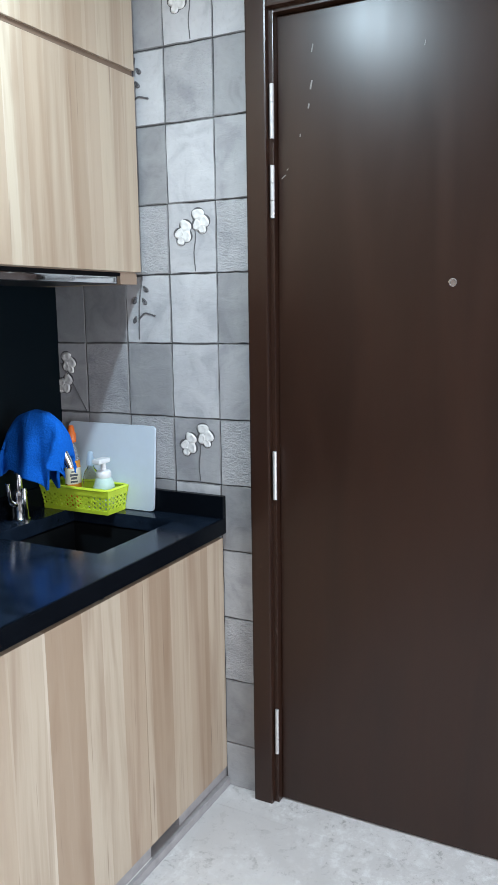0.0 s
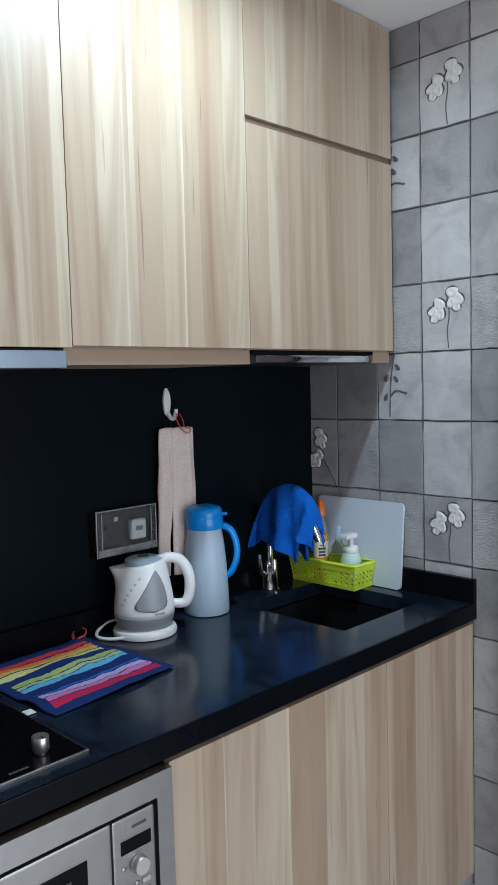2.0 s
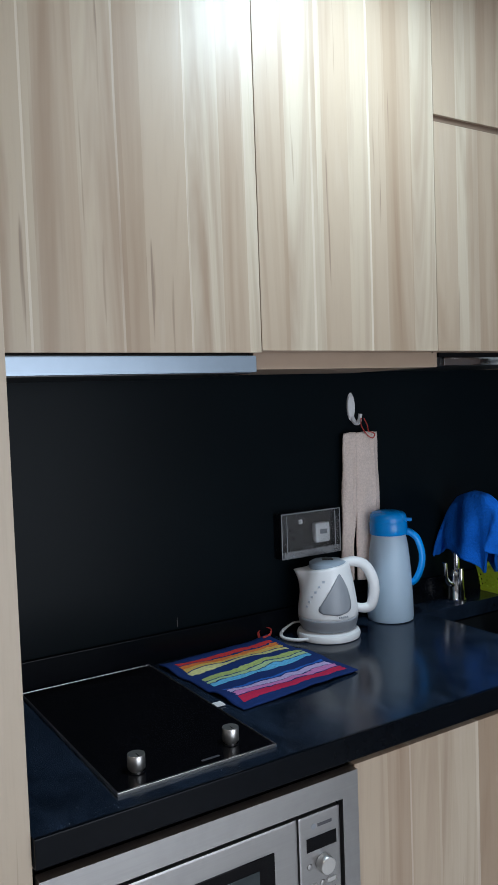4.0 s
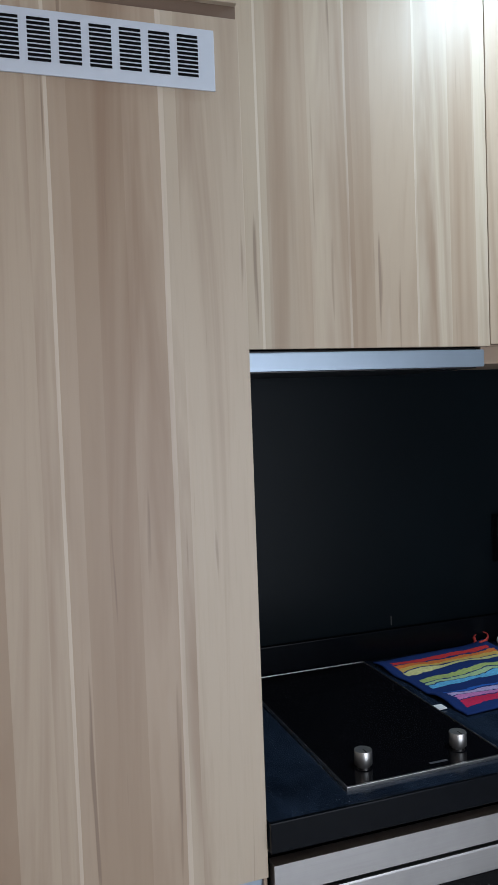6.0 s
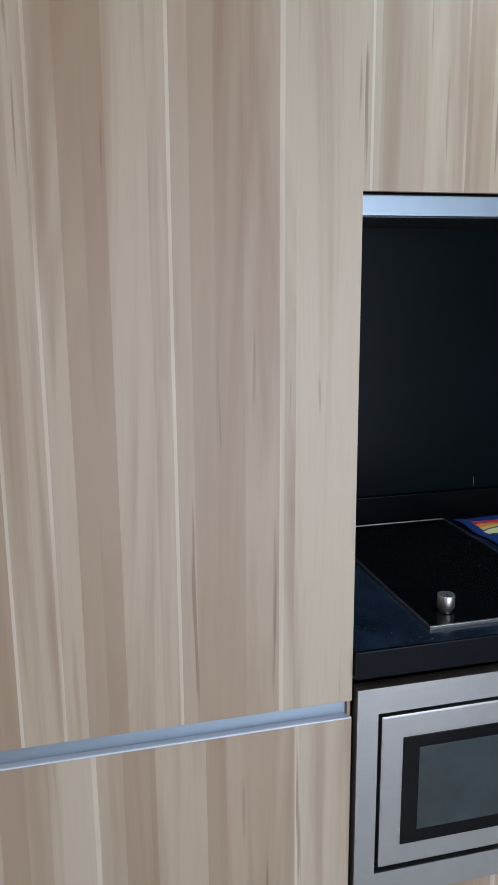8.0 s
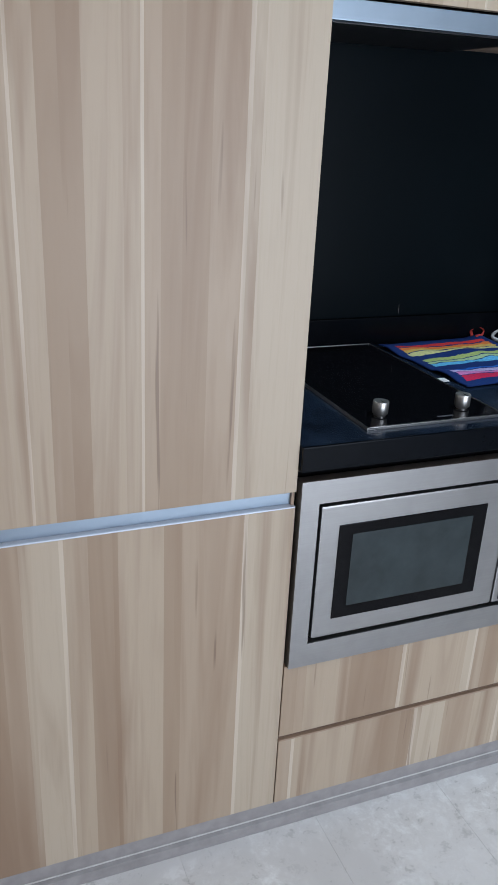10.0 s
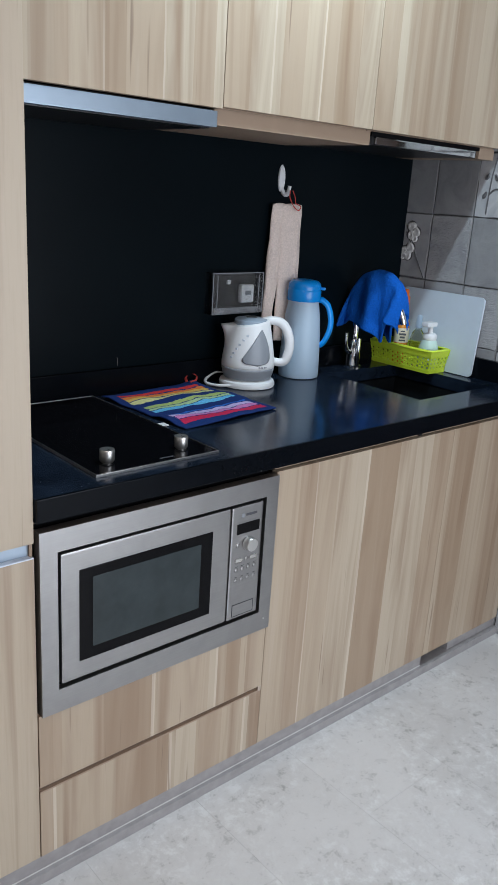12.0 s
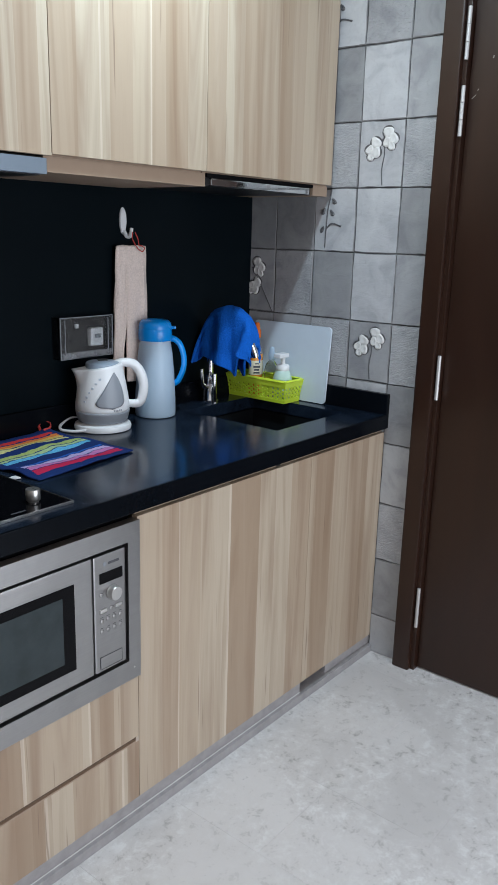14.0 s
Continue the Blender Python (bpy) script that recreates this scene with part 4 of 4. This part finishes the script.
part("body", lathe(bmesh.new(), [(0.055, 0.0), (0.062, 0.003), (0.0635, 0.012), (0.062, 0.07), (0.0585, 0.14), (0.053, 0.20), (0.0475, 0.232), (0.0475, 0.246)], 56), FROST, jug, "frosted see-through body")
part("lid", lathe(bmesh.new(), [(0.0500, 0.238), (0.0515, 0.241), (0.0515, 0.268), (0.050, 0.272), (0.0495, 0.274), (0.0505, 0.277), (0.0490, 0.290), (0.042, 0.298), (0.025, 0.302), (0.006, 0.303)], 56), BLUE_PLASTIC, jug)
part("spout_lip", boxed(0.045, 0.064, -0.008, 0.008, 0.272, 0.281, 0.004), BLUE_PLASTIC, jug)
part("handle", tube(bmesh.new(), curve_points([(0.046, 0, 0.243), (0.060, 0, 0.240), (0.078, 0, 0.222), (0.089, 0, 0.182), (0.086, 0, 0.145), (0.072, 0, 0.112), (0.058, 0, 0.100)], 8), 0.0108, 14, 0.72), BLUE_PLASTIC, jug, "bright blue handle")

# socket with a clear weather cover
sock = thing("wall_socket", "power socket with plug under a clear hinged cover", "socket", (-0.787, -0.008, 1.127))
part("back_plate", boxed(-0.078, 0.084, -0.010, 0.0, -0.052, 0.052, 0.003), BLACK_PLASTIC, sock)
part("switch", boxed(-0.026, -0.014, -0.015, -0.009, 0.024, 0.036, 0.002), WHITE_PLASTIC, sock)
for x, z in ((-0.052, 0.010), (-0.062, -0.012), (-0.042, -0.012)):
    # near-black chips paint the shade inside the holes
    part("socket_hole", boxed(x - 0.003, x + 0.003, -0.0108, -0.0095, z - 0.004, z + 0.004), DARK, sock)
plug = part("plug", boxed(0.018, 0.066, -0.030, -0.010, -0.030, 0.024, 0.009, 4), WHITE_PLASTIC, sock, "white three-pin plug")
part("plug_label", boxed(0.031, 0.054, -0.0306, -0.0295, -0.006, 0.006), GREY_PLASTIC, plug)
cover = part("cover", boxed(-0.0965, 0.0965, -0.0345, -0.0325, -0.054, 0.0595, 0.001), HAZE, sock, "clear plastic cover")
for a in ((-0.0965, -0.0935, -0.0325, 0.0, -0.0595, 0.0595), (0.0935, 0.0965, -0.0325, 0.0, -0.0595, 0.0595), (-0.0935, 0.0935, -0.0325, 0.0, 0.0570, 0.0595), (-0.0935, 0.0935, -0.036, 0.0, -0.0595, -0.0560)):
    part("rim", boxed(*a, 0.0008), CLEAR, cover)
# thin pale bars in place of highlights on the clear cover
for a in ((-0.0965, -0.0940, -0.0595, 0.0595), (0.0940, 0.0965, -0.0595, 0.0595), (-0.094, 0.094, 0.0572, 0.0595), (-0.094, 0.094, -0.0595, -0.0570), (-0.080, -0.078, -0.043, 0.052), (0.078, 0.080, -0.043, 0.052)):
    part("edge", boxed(a[0], a[1], -0.0362, -0.0345, a[2], a[3], 0.0005), EDGE, cover)
part("bottom_lip", boxed(-0.092, 0.092, -0.0400, -0.030, -0.0585, -0.040, 0.004, 3), MILKY, cover)

# hook and hanging towel
hook = thing("wall_hook", "white plastic stick-on wall hook", "hook", (-0.615, -0.008, 1.446))
bm = lathe(bmesh.new(), [(0.0128, 0), (0.0135, 0.002), (0.0120, 0.006), (0.004, 0.0075)], 32, sx=1.0, sy=2.9)
bmesh.ops.transform(bm, matrix=pose(0, 0, 0.010, 90, 0, 0), verts=bm.verts)
part("plate", bm, WHITE_PLASTIC, hook)
part("prong", tube(bmesh.new(), curve_points([(0.002, -0.004, -0.020), (0.005, -0.014, -0.034), (0.010, -0.024, -0.032), (0.013, -0.027, -0.010)], 8), [0.0065] * 20 + [0.0055] * 5, 12), WHITE_PLASTIC, hook)
hang = thing("hand_towel", "beige terry hand towel folded over a wall hook", "towel", (-0.595, -0.010, 1.374))


def tongue(left, right, lean, grow, forward, length):
    """One hanging half of the towel: its edges at the top, how far it leans and widens by the hem, how far it stands off."""
    def place(u, v):
        d = 1 - v
        wide = (right - left) * (1 + grow * d + 0.02 * math.sin(9 * d + left * 40))
        x = left + u * wide + lean * d + 0.0012 * noise.noise((d * 60, u * 3, left))
        roll = 0.012 * math.sin(math.pi * min(1, max(0, u))) ** 0.5
        ridge = 0.004 * math.exp(-((u - 0.72) / 0.06) ** 2)
        y = -forward - roll * (0.4 + 0.6 * min(1, d * 3)) - ridge - 0.004 * noise.noise((u * 4 + left * 9, d * 6, 2))
        return (x, y, -length * d + 0.012 * (1 - d) ** 8 * math.sin(math.pi * (0.25 + 0.5 * u)) + 0.002 * noise.noise((u * 30, 3.0, d)))
    return place


cloth("cloth", tongue(-0.060, -0.010, -0.018, -0.32, 0.012, 0.395), 36, 70, TOWEL_BEIGE, hang, 0.008)
cloth("cloth", tongue(-0.024, 0.054, 0.000, 0.04, 0.016, 0.400), 56, 70, TOWEL_BEIGE, hang, 0.008)
bm = tube(bmesh.new(), curve_points([(-0.012, -0.034, 0.050), (-0.014, -0.036, 0.030), (0.004, -0.038, 0.004), (0.022, -0.040, -0.006), (0.030, -0.040, 0.004), (0.020, -0.040, 0.010), (0.008, -0.040, 0.014), (0.006, -0.038, 0.030), (-0.004, -0.036, 0.050)], 8), 0.0015, 8)
part("hanging_loop", bm, RED_CORD, hang, "red cord loop")

# tap with a towel over it
TAPX, TAPY = -0.270, -0.060
tap = thing("kitchen_tap", "chrome gooseneck kitchen mixer tap", "tap", (TAPX, TAPY, TOP))
part("base", lathe(bmesh.new(), [(0.028, 0), (0.029, 0.004), (0.024, 0.008), (0.0225, 0.075), (0.0235, 0.085), (0.018, 0.092)], 36), CHROME, tap)
arc = [(0, 0, 0.09), (0, 0, 0.16), (0, 0, 0.215)] + [(0, -0.085 + 0.085 * math.cos(t), 0.215 + 0.085 * math.sin(t)) for t in (0.4, 0.9, 1.57, 2.2, 2.7)] + [(0.002, -0.172, 0.212), (0.004, -0.178, 0.20)]
part("neck", tube(bmesh.new(), curve_points(arc, 6), 0.0115, 16), CHROME, tap)
part("spray_head", tube(bmesh.new(), [(0.002, -0.173, 0.220), (0.007, -0.184, 0.190), (0.010, -0.190, 0.172)], [0.0120, 0.0125, 0.0105], 20), CHROME, tap)
part("lever", tube(bmesh.new(), curve_points([(-0.020, -0.004, 0.050), (-0.036, -0.006, 0.056), (-0.050, -0.008, 0.075), (-0.054, -0.008, 0.12)], 6), [0.0085] * 10 + [0.007] * 9, 14), CHROME, tap)
part("hose_guide", tube(bmesh.new(), curve_points([(-0.010, -0.030, 0.0), (-0.012, -0.030, 0.06), (-0.010, -0.028, 0.10)], 6), 0.008, 12), CHROME, tap)
drape = thing("dish_cloth", "bright blue terry cloth draped over the tap", "towel", (TAPX + 0.010, TAPY - 0.004, TOP))


def drape_place(u, v):
    """u runs along the neck, v from one hem over the top to the other."""
    t = math.pi * u
    cy, cz = -0.072 + 0.106 * math.cos(t), 0.205 + 0.122 * math.sin(t) ** 0.8
    s = (v - 0.5) * 2
    d = max(0, abs(s) - 0.08) / 0.92
    side = 1 if s > 0 else -1
    length = 0.062 + 0.105 * math.sin(math.pi * min(1, u + 0.06)) + 0.062 * math.exp(-((u - 0.60) / 0.14) ** 2) + 0.008 * math.sin(u * 23 + side)
    fold = (0.014 * math.sin(u * 15 + 0.6 + 0.8 * d) + 0.008 * math.sin(u * 29 + 2.2 + side) + 0.010 * noise.noise((u * 6, d * 2.5, side))) * d ** 0.6
    spread = 0.017 * math.sin(min(1, abs(s) * 5) * math.pi / 2) + (0.016 + 0.006 * (s < 0)) * d ** 0.7 + fold
    slide = (0.020 * math.sin(u * 9.0 + 0.4) + 0.008 * (0.45 - u)) * d
    return (side * spread, cy + slide, cz - length * d + 0.007 * noise.noise((u * 7, s * 4, 1.0)))


cloth("cloth", drape_place, 72, 72, TOWEL_BLUE, drape, 0.008)

# chopping board against the tiles
board = thing("chopping_board", "pale blue plastic chopping board leaning on the tiles", "chopping board")
bm = boxed(-0.004, 0.004, -0.165, 0.165, 0.0, 0.262)
bmesh.ops.bevel(bm, geom=[e for e in bm.edges if abs(e.verts[0].co.x - e.verts[1].co.x) > 0.005], offset=0.014, segments=5, affect="EDGES", profile=0.5)
bmesh.ops.transform(bm, matrix=pose(-0.034, -0.213, TOP + 0.002, 0, 5.0, 0), verts=bm.verts)
part("slab", bm, BOARD, board)

# lime basket with its bottles
BX, BY, BL, BW, BH = -0.086, -0.152, 0.264, 0.102, 0.078
basket = thing("plastic_basket", "lime green perforated plastic basket holding washing-up bottles", "basket", (BX, BY, TOP))


def basket_wall(length, n, place):
    """One pierced side: a sheet with three rows of round holes; place(s, h) puts it in space."""
    bm = bmesh.new()
    rows, k = 3, 12
    z0, z1 = 0.012, 0.056
    cw, ch = length / n, (z1 - z0) / rows
    for r in range(rows):
        for c in range(n):
            cs, cz = -length / 2 + cw * (c + 0.5), z0 + ch * (r + 0.5)
            rad = min(cw, ch) * 0.30
            outer, inner = [], []
            for i in range(k):
                a = 2 * math.pi * i / k
                q = max(abs(math.cos(a)), abs(math.sin(a)))
                outer.append(bm.verts.new(place(cs + cw / 2 * math.cos(a) / q, cz + ch / 2 * math.sin(a) / q)))
                inner.append(bm.verts.new(place(cs + rad * math.cos(a), cz + rad * math.sin(a))))
            for i in range(k):
                j = (i + 1) % k
                bm.faces.new((outer[i], outer[j], inner[j], inner[i]))
    for za, zb in ((0.0, z0), (z1, BH)):
        v = [bm.verts.new(place(s, z)) for s, z in ((-length / 2, za), (length / 2, za), (length / 2, zb), (-length / 2, zb))]
        bm.faces.new(v)
    bmesh.ops.remove_doubles(bm, verts=bm.verts, dist=0.0002)
    return bm


def flare(z):
    return 0.010 * z / BH


for sx in (-1, 1):
    ob = part("side", basket_wall(BL - 0.016, 12, lambda s, z, sx=sx: (sx * (BW / 2 - 0.010 + flare(z)), s * (1 + 0.08 * z / BH), z + 0.001)), LIME, basket)
    ob.modifiers.new("thickness", "SOLIDIFY").thickness = 0.002
for sy in (-1, 1):
    ob = part("end", basket_wall(BW - 0.016, 5, lambda s, z, sy=sy: (s * (1 + 0.2 * z / BH), sy * (BL / 2 - 0.010 + flare(z)), z + 0.001)), LIME, basket)
    ob.modifiers.new("thickness", "SOLIDIFY").thickness = 0.002
part("bottom", boxed(-BW / 2 + 0.010, BW / 2 - 0.010, -BL / 2 + 0.010, BL / 2 - 0.010, 0.0005, 0.003), LIME, basket)
rim = [(BW / 2, BL / 2 - 0.014), (BW / 2 - 0.004, BL / 2 - 0.004), (BW / 2 - 0.014, BL / 2)]
loop = rim + [(-x, y) for x, y in rim[::-1]] + [(-x, -y) for x, y in rim] + [(x, -y) for x, y in rim[::-1]]
loop.append(loop[0])
part("rim", tube(bmesh.new(), [(x, y, BH) for x, y in loop], 0.0042, 8, 1.3), LIME, basket)
dish_soap = thing("washing_up_bottle", "clear bottle of orange washing-up liquid with orange cap", "bottle", (-0.090, -0.116, TOP + 0.004), 20)
part("bottle", lathe(bmesh.new(), [(0.0290, 0.1505), (0.0225, 0.175), (0.013, 0.200), (0.0115, 0.212)], 36, sx=1.0, sy=0.75), MILKY, dish_soap, "clear bottle neck")
part("liquid", lathe(bmesh.new(), [(0.026, 0), (0.0300, 0.004), (0.0315, 0.07), (0.0312, 0.12), (0.0292, 0.150)], 36, sx=1.0, sy=0.75), ORANGE, dish_soap, "orange liquid")
part("cap", lathe(bmesh.new(), [(0.0135, 0.206), (0.0150, 0.210), (0.0150, 0.232), (0.011, 0.238), (0.0095, 0.254), (0.006, 0.259)], 28), CAP, dish_soap)
part("label", lathe(bmesh.new(), [(0.0323, 0.078), (0.0320, 0.120), (0.0314, 0.128)], 36, sx=1.0, sy=0.76, capped=False), LABEL, dish_soap, "cream paper label")
for k, (wide, tall) in enumerate(((0.011, 0.0030), (0.009, 0.0036), (0.012, 0.0036), (0.007, 0.0020))):
    bm = boxed(-wide, wide, -0.0004, 0.0004, -tall, tall)
    bmesh.ops.transform(bm, matrix=pose(-0.0275, -0.0124, 0.086 + 0.0105 * k, 0, 0, -57), verts=bm.verts)
    part("print_bar", bm, INK, dish_soap)
clear_bottle = thing("clear_pump_bottle", "small clear bottle with a clear cap", "bottle", (-0.072, -0.172, TOP + 0.004))
part("bottle", lathe(bmesh.new(), [(0.020, 0), (0.024, 0.003), (0.0255, 0.095), (0.019, 0.117), (0.010, 0.128), (0.0095, 0.138)], 32), CLEAR, clear_bottle)
part("cap", lathe(bmesh.new(), [(0.0115, 0.134), (0.0130, 0.138), (0.0130, 0.154), (0.009, 0.160), (0.0085, 0.174), (0.004, 0.178)], 24), FROST, clear_bottle)
pump = thing("soap_dispenser", "mint soap dispenser with a white pump top", "bottle", (-0.086, -0.232, TOP + 0.004), 0)
part("bottle", lathe(bmesh.new(), [(0.026, 0), (0.031, 0.004), (0.034, 0.035), (0.033, 0.076), (0.026, 0.098), (0.021, 0.105)], 40), MINT, pump)
part("collar", lathe(bmesh.new(), [(0.0215, 0.103), (0.0230, 0.105), (0.0230, 0.120), (0.019, 0.125), (0.0085, 0.127), (0.008, 0.150)], 36), WHITE_PLASTIC, pump, "white screw collar")
part("pump_head", boxed(-0.036, 0.017, -0.015, 0.015, 0.149, 0.164, 0.006, 3), WHITE_PLASTIC, pump, "white pump head")

# dust and crumbs on the worktop, a scratch on the panel behind it
bm = bmesh.new()
dust = random.Random(11)
for k in range(46):
    x, y, r = dust.uniform(-1.70, -0.55), dust.uniform(-0.60, -0.50), dust.uniform(0.0003, 0.0007)
    if k % 3 == 0:
        x, y = dust.uniform(-1.71, -1.58), dust.uniform(-0.60, -0.30)
    if k % 5 == 0:
        x, y = dust.uniform(-1.05, -0.50), dust.uniform(-0.58, -0.25)
    if -1.60 < x < -1.24 and y > -0.575:
        y = -0.585
    bmesh.ops.create_icosphere(bm, subdivisions=1, radius=r, matrix=Matrix.Translation((x, y, TOP + r * 0.6)))
tagged(new("crumbs", mesh_of("crumbs", bm, GREY_PLASTIC)), "pale dust and crumbs scattered on the black worktop", "crumbs", kind="stuff")
part("scratch", boxed(-1.1755, -1.1747, -0.0084, -0.0079, 0.940, 0.962), SCRATCH, splash, "fine pale scratch")

# ---- wall tiles ----
ROWS = [-0.065, 0.145, 0.354, 0.555, 0.766, 0.965, 1.160, 1.379, 1.579, 1.777, 1.996, 2.200, 2.410, CEIL - 0.001]
COLS = [-0.002, -0.119, -0.280, -0.438, -0.597, -0.756, -0.915, -1.074, -1.233, -1.392, -1.551, -1.710, -1.869]
# tone of each tile, column by column, from the floor up: dark, mid, light, ridged
# eighth tile of columns one and two is dark for the wall cabinet's shade
TONES = ["mdlmdmmdddlmm", "mdlmdmrdmdlmd", "mdlmdrdlrdlmd", "mdlmlmllllrlm", "mdrmdrmdrmdll"]
rng = random.Random(5)


def tile_mesh(w, h, seed, mat):
    """A slab with slightly wavy edges and rounded rim, looking towards -x."""
    r = random.Random(seed)
    bm = bmesh.new()
    n = 4
    rim = []
    for (ya, za), (yb, zb) in (((0, 0), (w, 0)), ((w, 0), (w, h)), ((w, h), (0, h)), ((0, h), (0, 0))):
        for i in range(n):
            t = i / n
            rim.append((ya + (yb - ya) * t, za + (zb - za) * t))
    wob = [(y + r.uniform(-0.0016, 0.0012), z + r.uniform(-0.0016, 0.0012)) for y, z in rim]
    back = [bm.verts.new((0.006, y, z)) for y, z in wob]
    mid = [bm.verts.new((0.0022, y, z)) for y, z in wob]
    top_ring = []
    for y, z in wob:
        top_ring.append(bm.verts.new((0.0 + r.uniform(0, 0.0006), y + (w / 2 - y) * r.uniform(0.018, 0.042), z + (h / 2 - z) * r.uniform(0.014, 0.034))))
    for a, b in ((back, mid), (mid, top_ring)):
        for i in range(len(a)):
            j = (i + 1) % len(a)
            bm.faces.new((a[i], a[j], b[j], b[i]))
    bm.faces.new(top_ring)
    for f in bm.faces:
        f.material_index = 0 if len(f.verts) > 4 else 1
    me = mesh_of("tile", bm, mat)
    me.materials.append(WORN_EDGE)
    return me


shared = {}
for ci in range(len(COLS) - 1):
    for ri in range(len(ROWS) - 1):
        y1, y0, z0, z1 = COLS[ci], COLS[ci + 1], max(-0.002, ROWS[ri]), ROWS[ri + 1]
        if y0 < DY0:
            if z1 <= DTOP:
                if y1 <= DY0:
                    continue
                y0 = DY0 + 0.001
            elif z0 < DTOP and y1 <= DY0:
                z0 = DTOP + 0.001
            elif z0 < DTOP:
                # the cut tile's small return over the casing
                bit = new("tile", tile_mesh(DY0 - y0, z1 - DTOP - 0.0034, 99, TILES[TONES[ci][ri]]))
                bit.parent = wall_east
                bit.matrix_local = pose(-0.002, y0 + 0.0014, DTOP + 0.002)
                y0 = DY0 + 0.001
        g = 0.0014
        w, h = round(y1 - y0 - 2 * g, 4), round(z1 - z0 - 2 * g, 4)
        key = (w, h, rng.randrange(3), TONES[ci][ri] if ci < len(TONES) else rng.choice("dmlm"))
        if key not in shared:
            shared[key] = tile_mesh(w, h, len(shared), TILES[key[3]])
        ob = new("tile", shared[key])
        ob.parent = wall_east
        ob.matrix_local = pose(-0.002 + rng.uniform(-0.0006, 0.0006), y0 + g, z0 + g)


def petal(bm, cy, cz, r, a, squash=0.75):
    """One ruffled petal, a shallow shell that stands off the tile."""
    n, rings = 14, 3
    centre = bm.verts.new((-0.0045, cy, cz))
    prev = None
    for k in range(1, rings + 1):
        cur = []
        for i in range(n):
            t = 2 * math.pi * i / n
            rr = r * k / rings * (1 + 0.10 * math.sin(3 * t + a) * k / rings)
            y, z = rr * math.cos(t), rr * squash * math.sin(t)
            y, z = y * math.cos(a) - z * math.sin(a), y * math.sin(a) + z * math.cos(a)
            cur.append(bm.verts.new(((-0.0052, -0.0065, -0.0018)[k - 1], cy + y, cz + z)))
        for i in range(n):
            j = (i + 1) % n
            if prev is None:
                bm.faces.new((centre, cur[i], cur[j]))
            else:
                bm.faces.new((prev[i], prev[j], cur[j], cur[i]))
        prev = cur
    for f in bm.faces:
        f.smooth = True


def flower_relief(y, z, stalk, blossoms):
    """White blossoms on a stalk, in relief; (y, z) is the foot of the stalk. Each blossom: its place from there and a turn."""
    motif = tagged(new("flower_relief"), "white blossom pair in relief")
    motif.parent = wall_east
    bm = bmesh.new()
    tube(bm, curve_points([(-0.0033, y + a, z + b) for a, b in stalk], 6), 0.0015, 6)
    part("stalk", bm, TWIG, motif)
    for cy, cz, turned in blossoms:
        bm, rim = bmesh.new(), bmesh.new()
        for py, pz, r, a, squash in ((0.004, 0.019, 0.021, 0.2, 0.82), (-0.011, -0.004, 0.020, 1.3, 0.80), (0.013, -0.008, 0.019, 1.9, 0.72), (-0.001, -0.023, 0.016, 1.5, 0.80)):
            qy, qz = py * math.cos(turned) - pz * math.sin(turned), py * math.sin(turned) + pz * math.cos(turned)
            petal(bm, y + cy + qy, z + cz + qz, r, a + turned, squash)
            disc = bmesh.ops.create_circle(rim, cap_ends=True, segments=16, radius=r * 1.06)["verts"]
            bmesh.ops.transform(rim, matrix=Matrix.Translation((-0.0026, y + cy + qy, z + cz + qz)) @ pose(0, 0, 0, 0, -90, 0) @ Matrix.Diagonal((squash ** 0.5, 1, 1, 1)), verts=disc)
        part("outline", rim, TWIG, motif)
        part("blossom", bm, FLOWER, motif)


def twig_relief(y, z):
    """A grey budding twig in relief."""
    motif = tagged(new("twig_relief"), "grey budding twig in relief")
    motif.parent = wall_east
    bm = bmesh.new()
    tube(bm, curve_points([(-0.003, y, z), (-0.0035, y - 0.002, z + 0.06), (-0.0035, y - 0.006, z + 0.12), (-0.003, y - 0.018, z + 0.185)], 6), 0.0023, 6)
    tube(bm, curve_points([(-0.0035, y - 0.003, z + 0.062), (-0.0035, y - 0.025, z + 0.078), (-0.003, y - 0.060, z + 0.070)], 6), [0.0026] * 12 + [0.0034], 6)
    part("stem", bm, TWIG, motif)
    for dy, dz, a in ((0.014, 0.058, 0.5), (0.012, 0.115, 0.6), (-0.022, 0.112, -0.7), (-0.028, 0.148, -0.8)):
        bm = bmesh.new()
        petal(bm, y + dy, z + dz, 0.0125, 1.57 + a, 0.55)
        part("bud", bm, TWIG, motif)


for z in (0.972, 1.586, 2.206):
    flower_relief(-0.528, z, ((0, 0), (0.004, 0.05), (-0.002, 0.10), (0.008, 0.165)), ((0.036, 0.107, 0.5), (-0.019, 0.138, -0.2)))
flower_relief(-0.112, 1.164, ((0, 0), (0.030, 0.05), (0.060, 0.10), (0.096, 0.150)), ((0.082, 0.082, 0.9), (0.064, 0.152, -0.3)))
for y, z in ((-0.325, 1.390), (-0.325, 2.000), (-0.835, 2.30)):
    twig_relief(y, z)

# ---- floor tiles ----
FW, FL = 0.303, 0.60
floor_mesh = mesh_of("floor_tile", boxed(0.0003, FW - 0.0003, 0.0003, FL - 0.0003, -0.010, 0.0, 0.0003, 1), FLOOR)
for i in range(-11, 3):
    for j in range(-3, 3):
        if -1.2 + FL * j + (FL / 2 if i % 2 else 0) > -0.45 or -1.2 + FL * j < SOUTH - 0.31 or -0.711 + FW * i < WEST - 0.31:
            continue
        ob = new("floor_tile", floor_mesh)
        ob.parent = floor
        ob.matrix_local = pose(-0.711 + FW * i, -1.2 + FL * j + (FL / 2 if i % 2 else 0), 0)
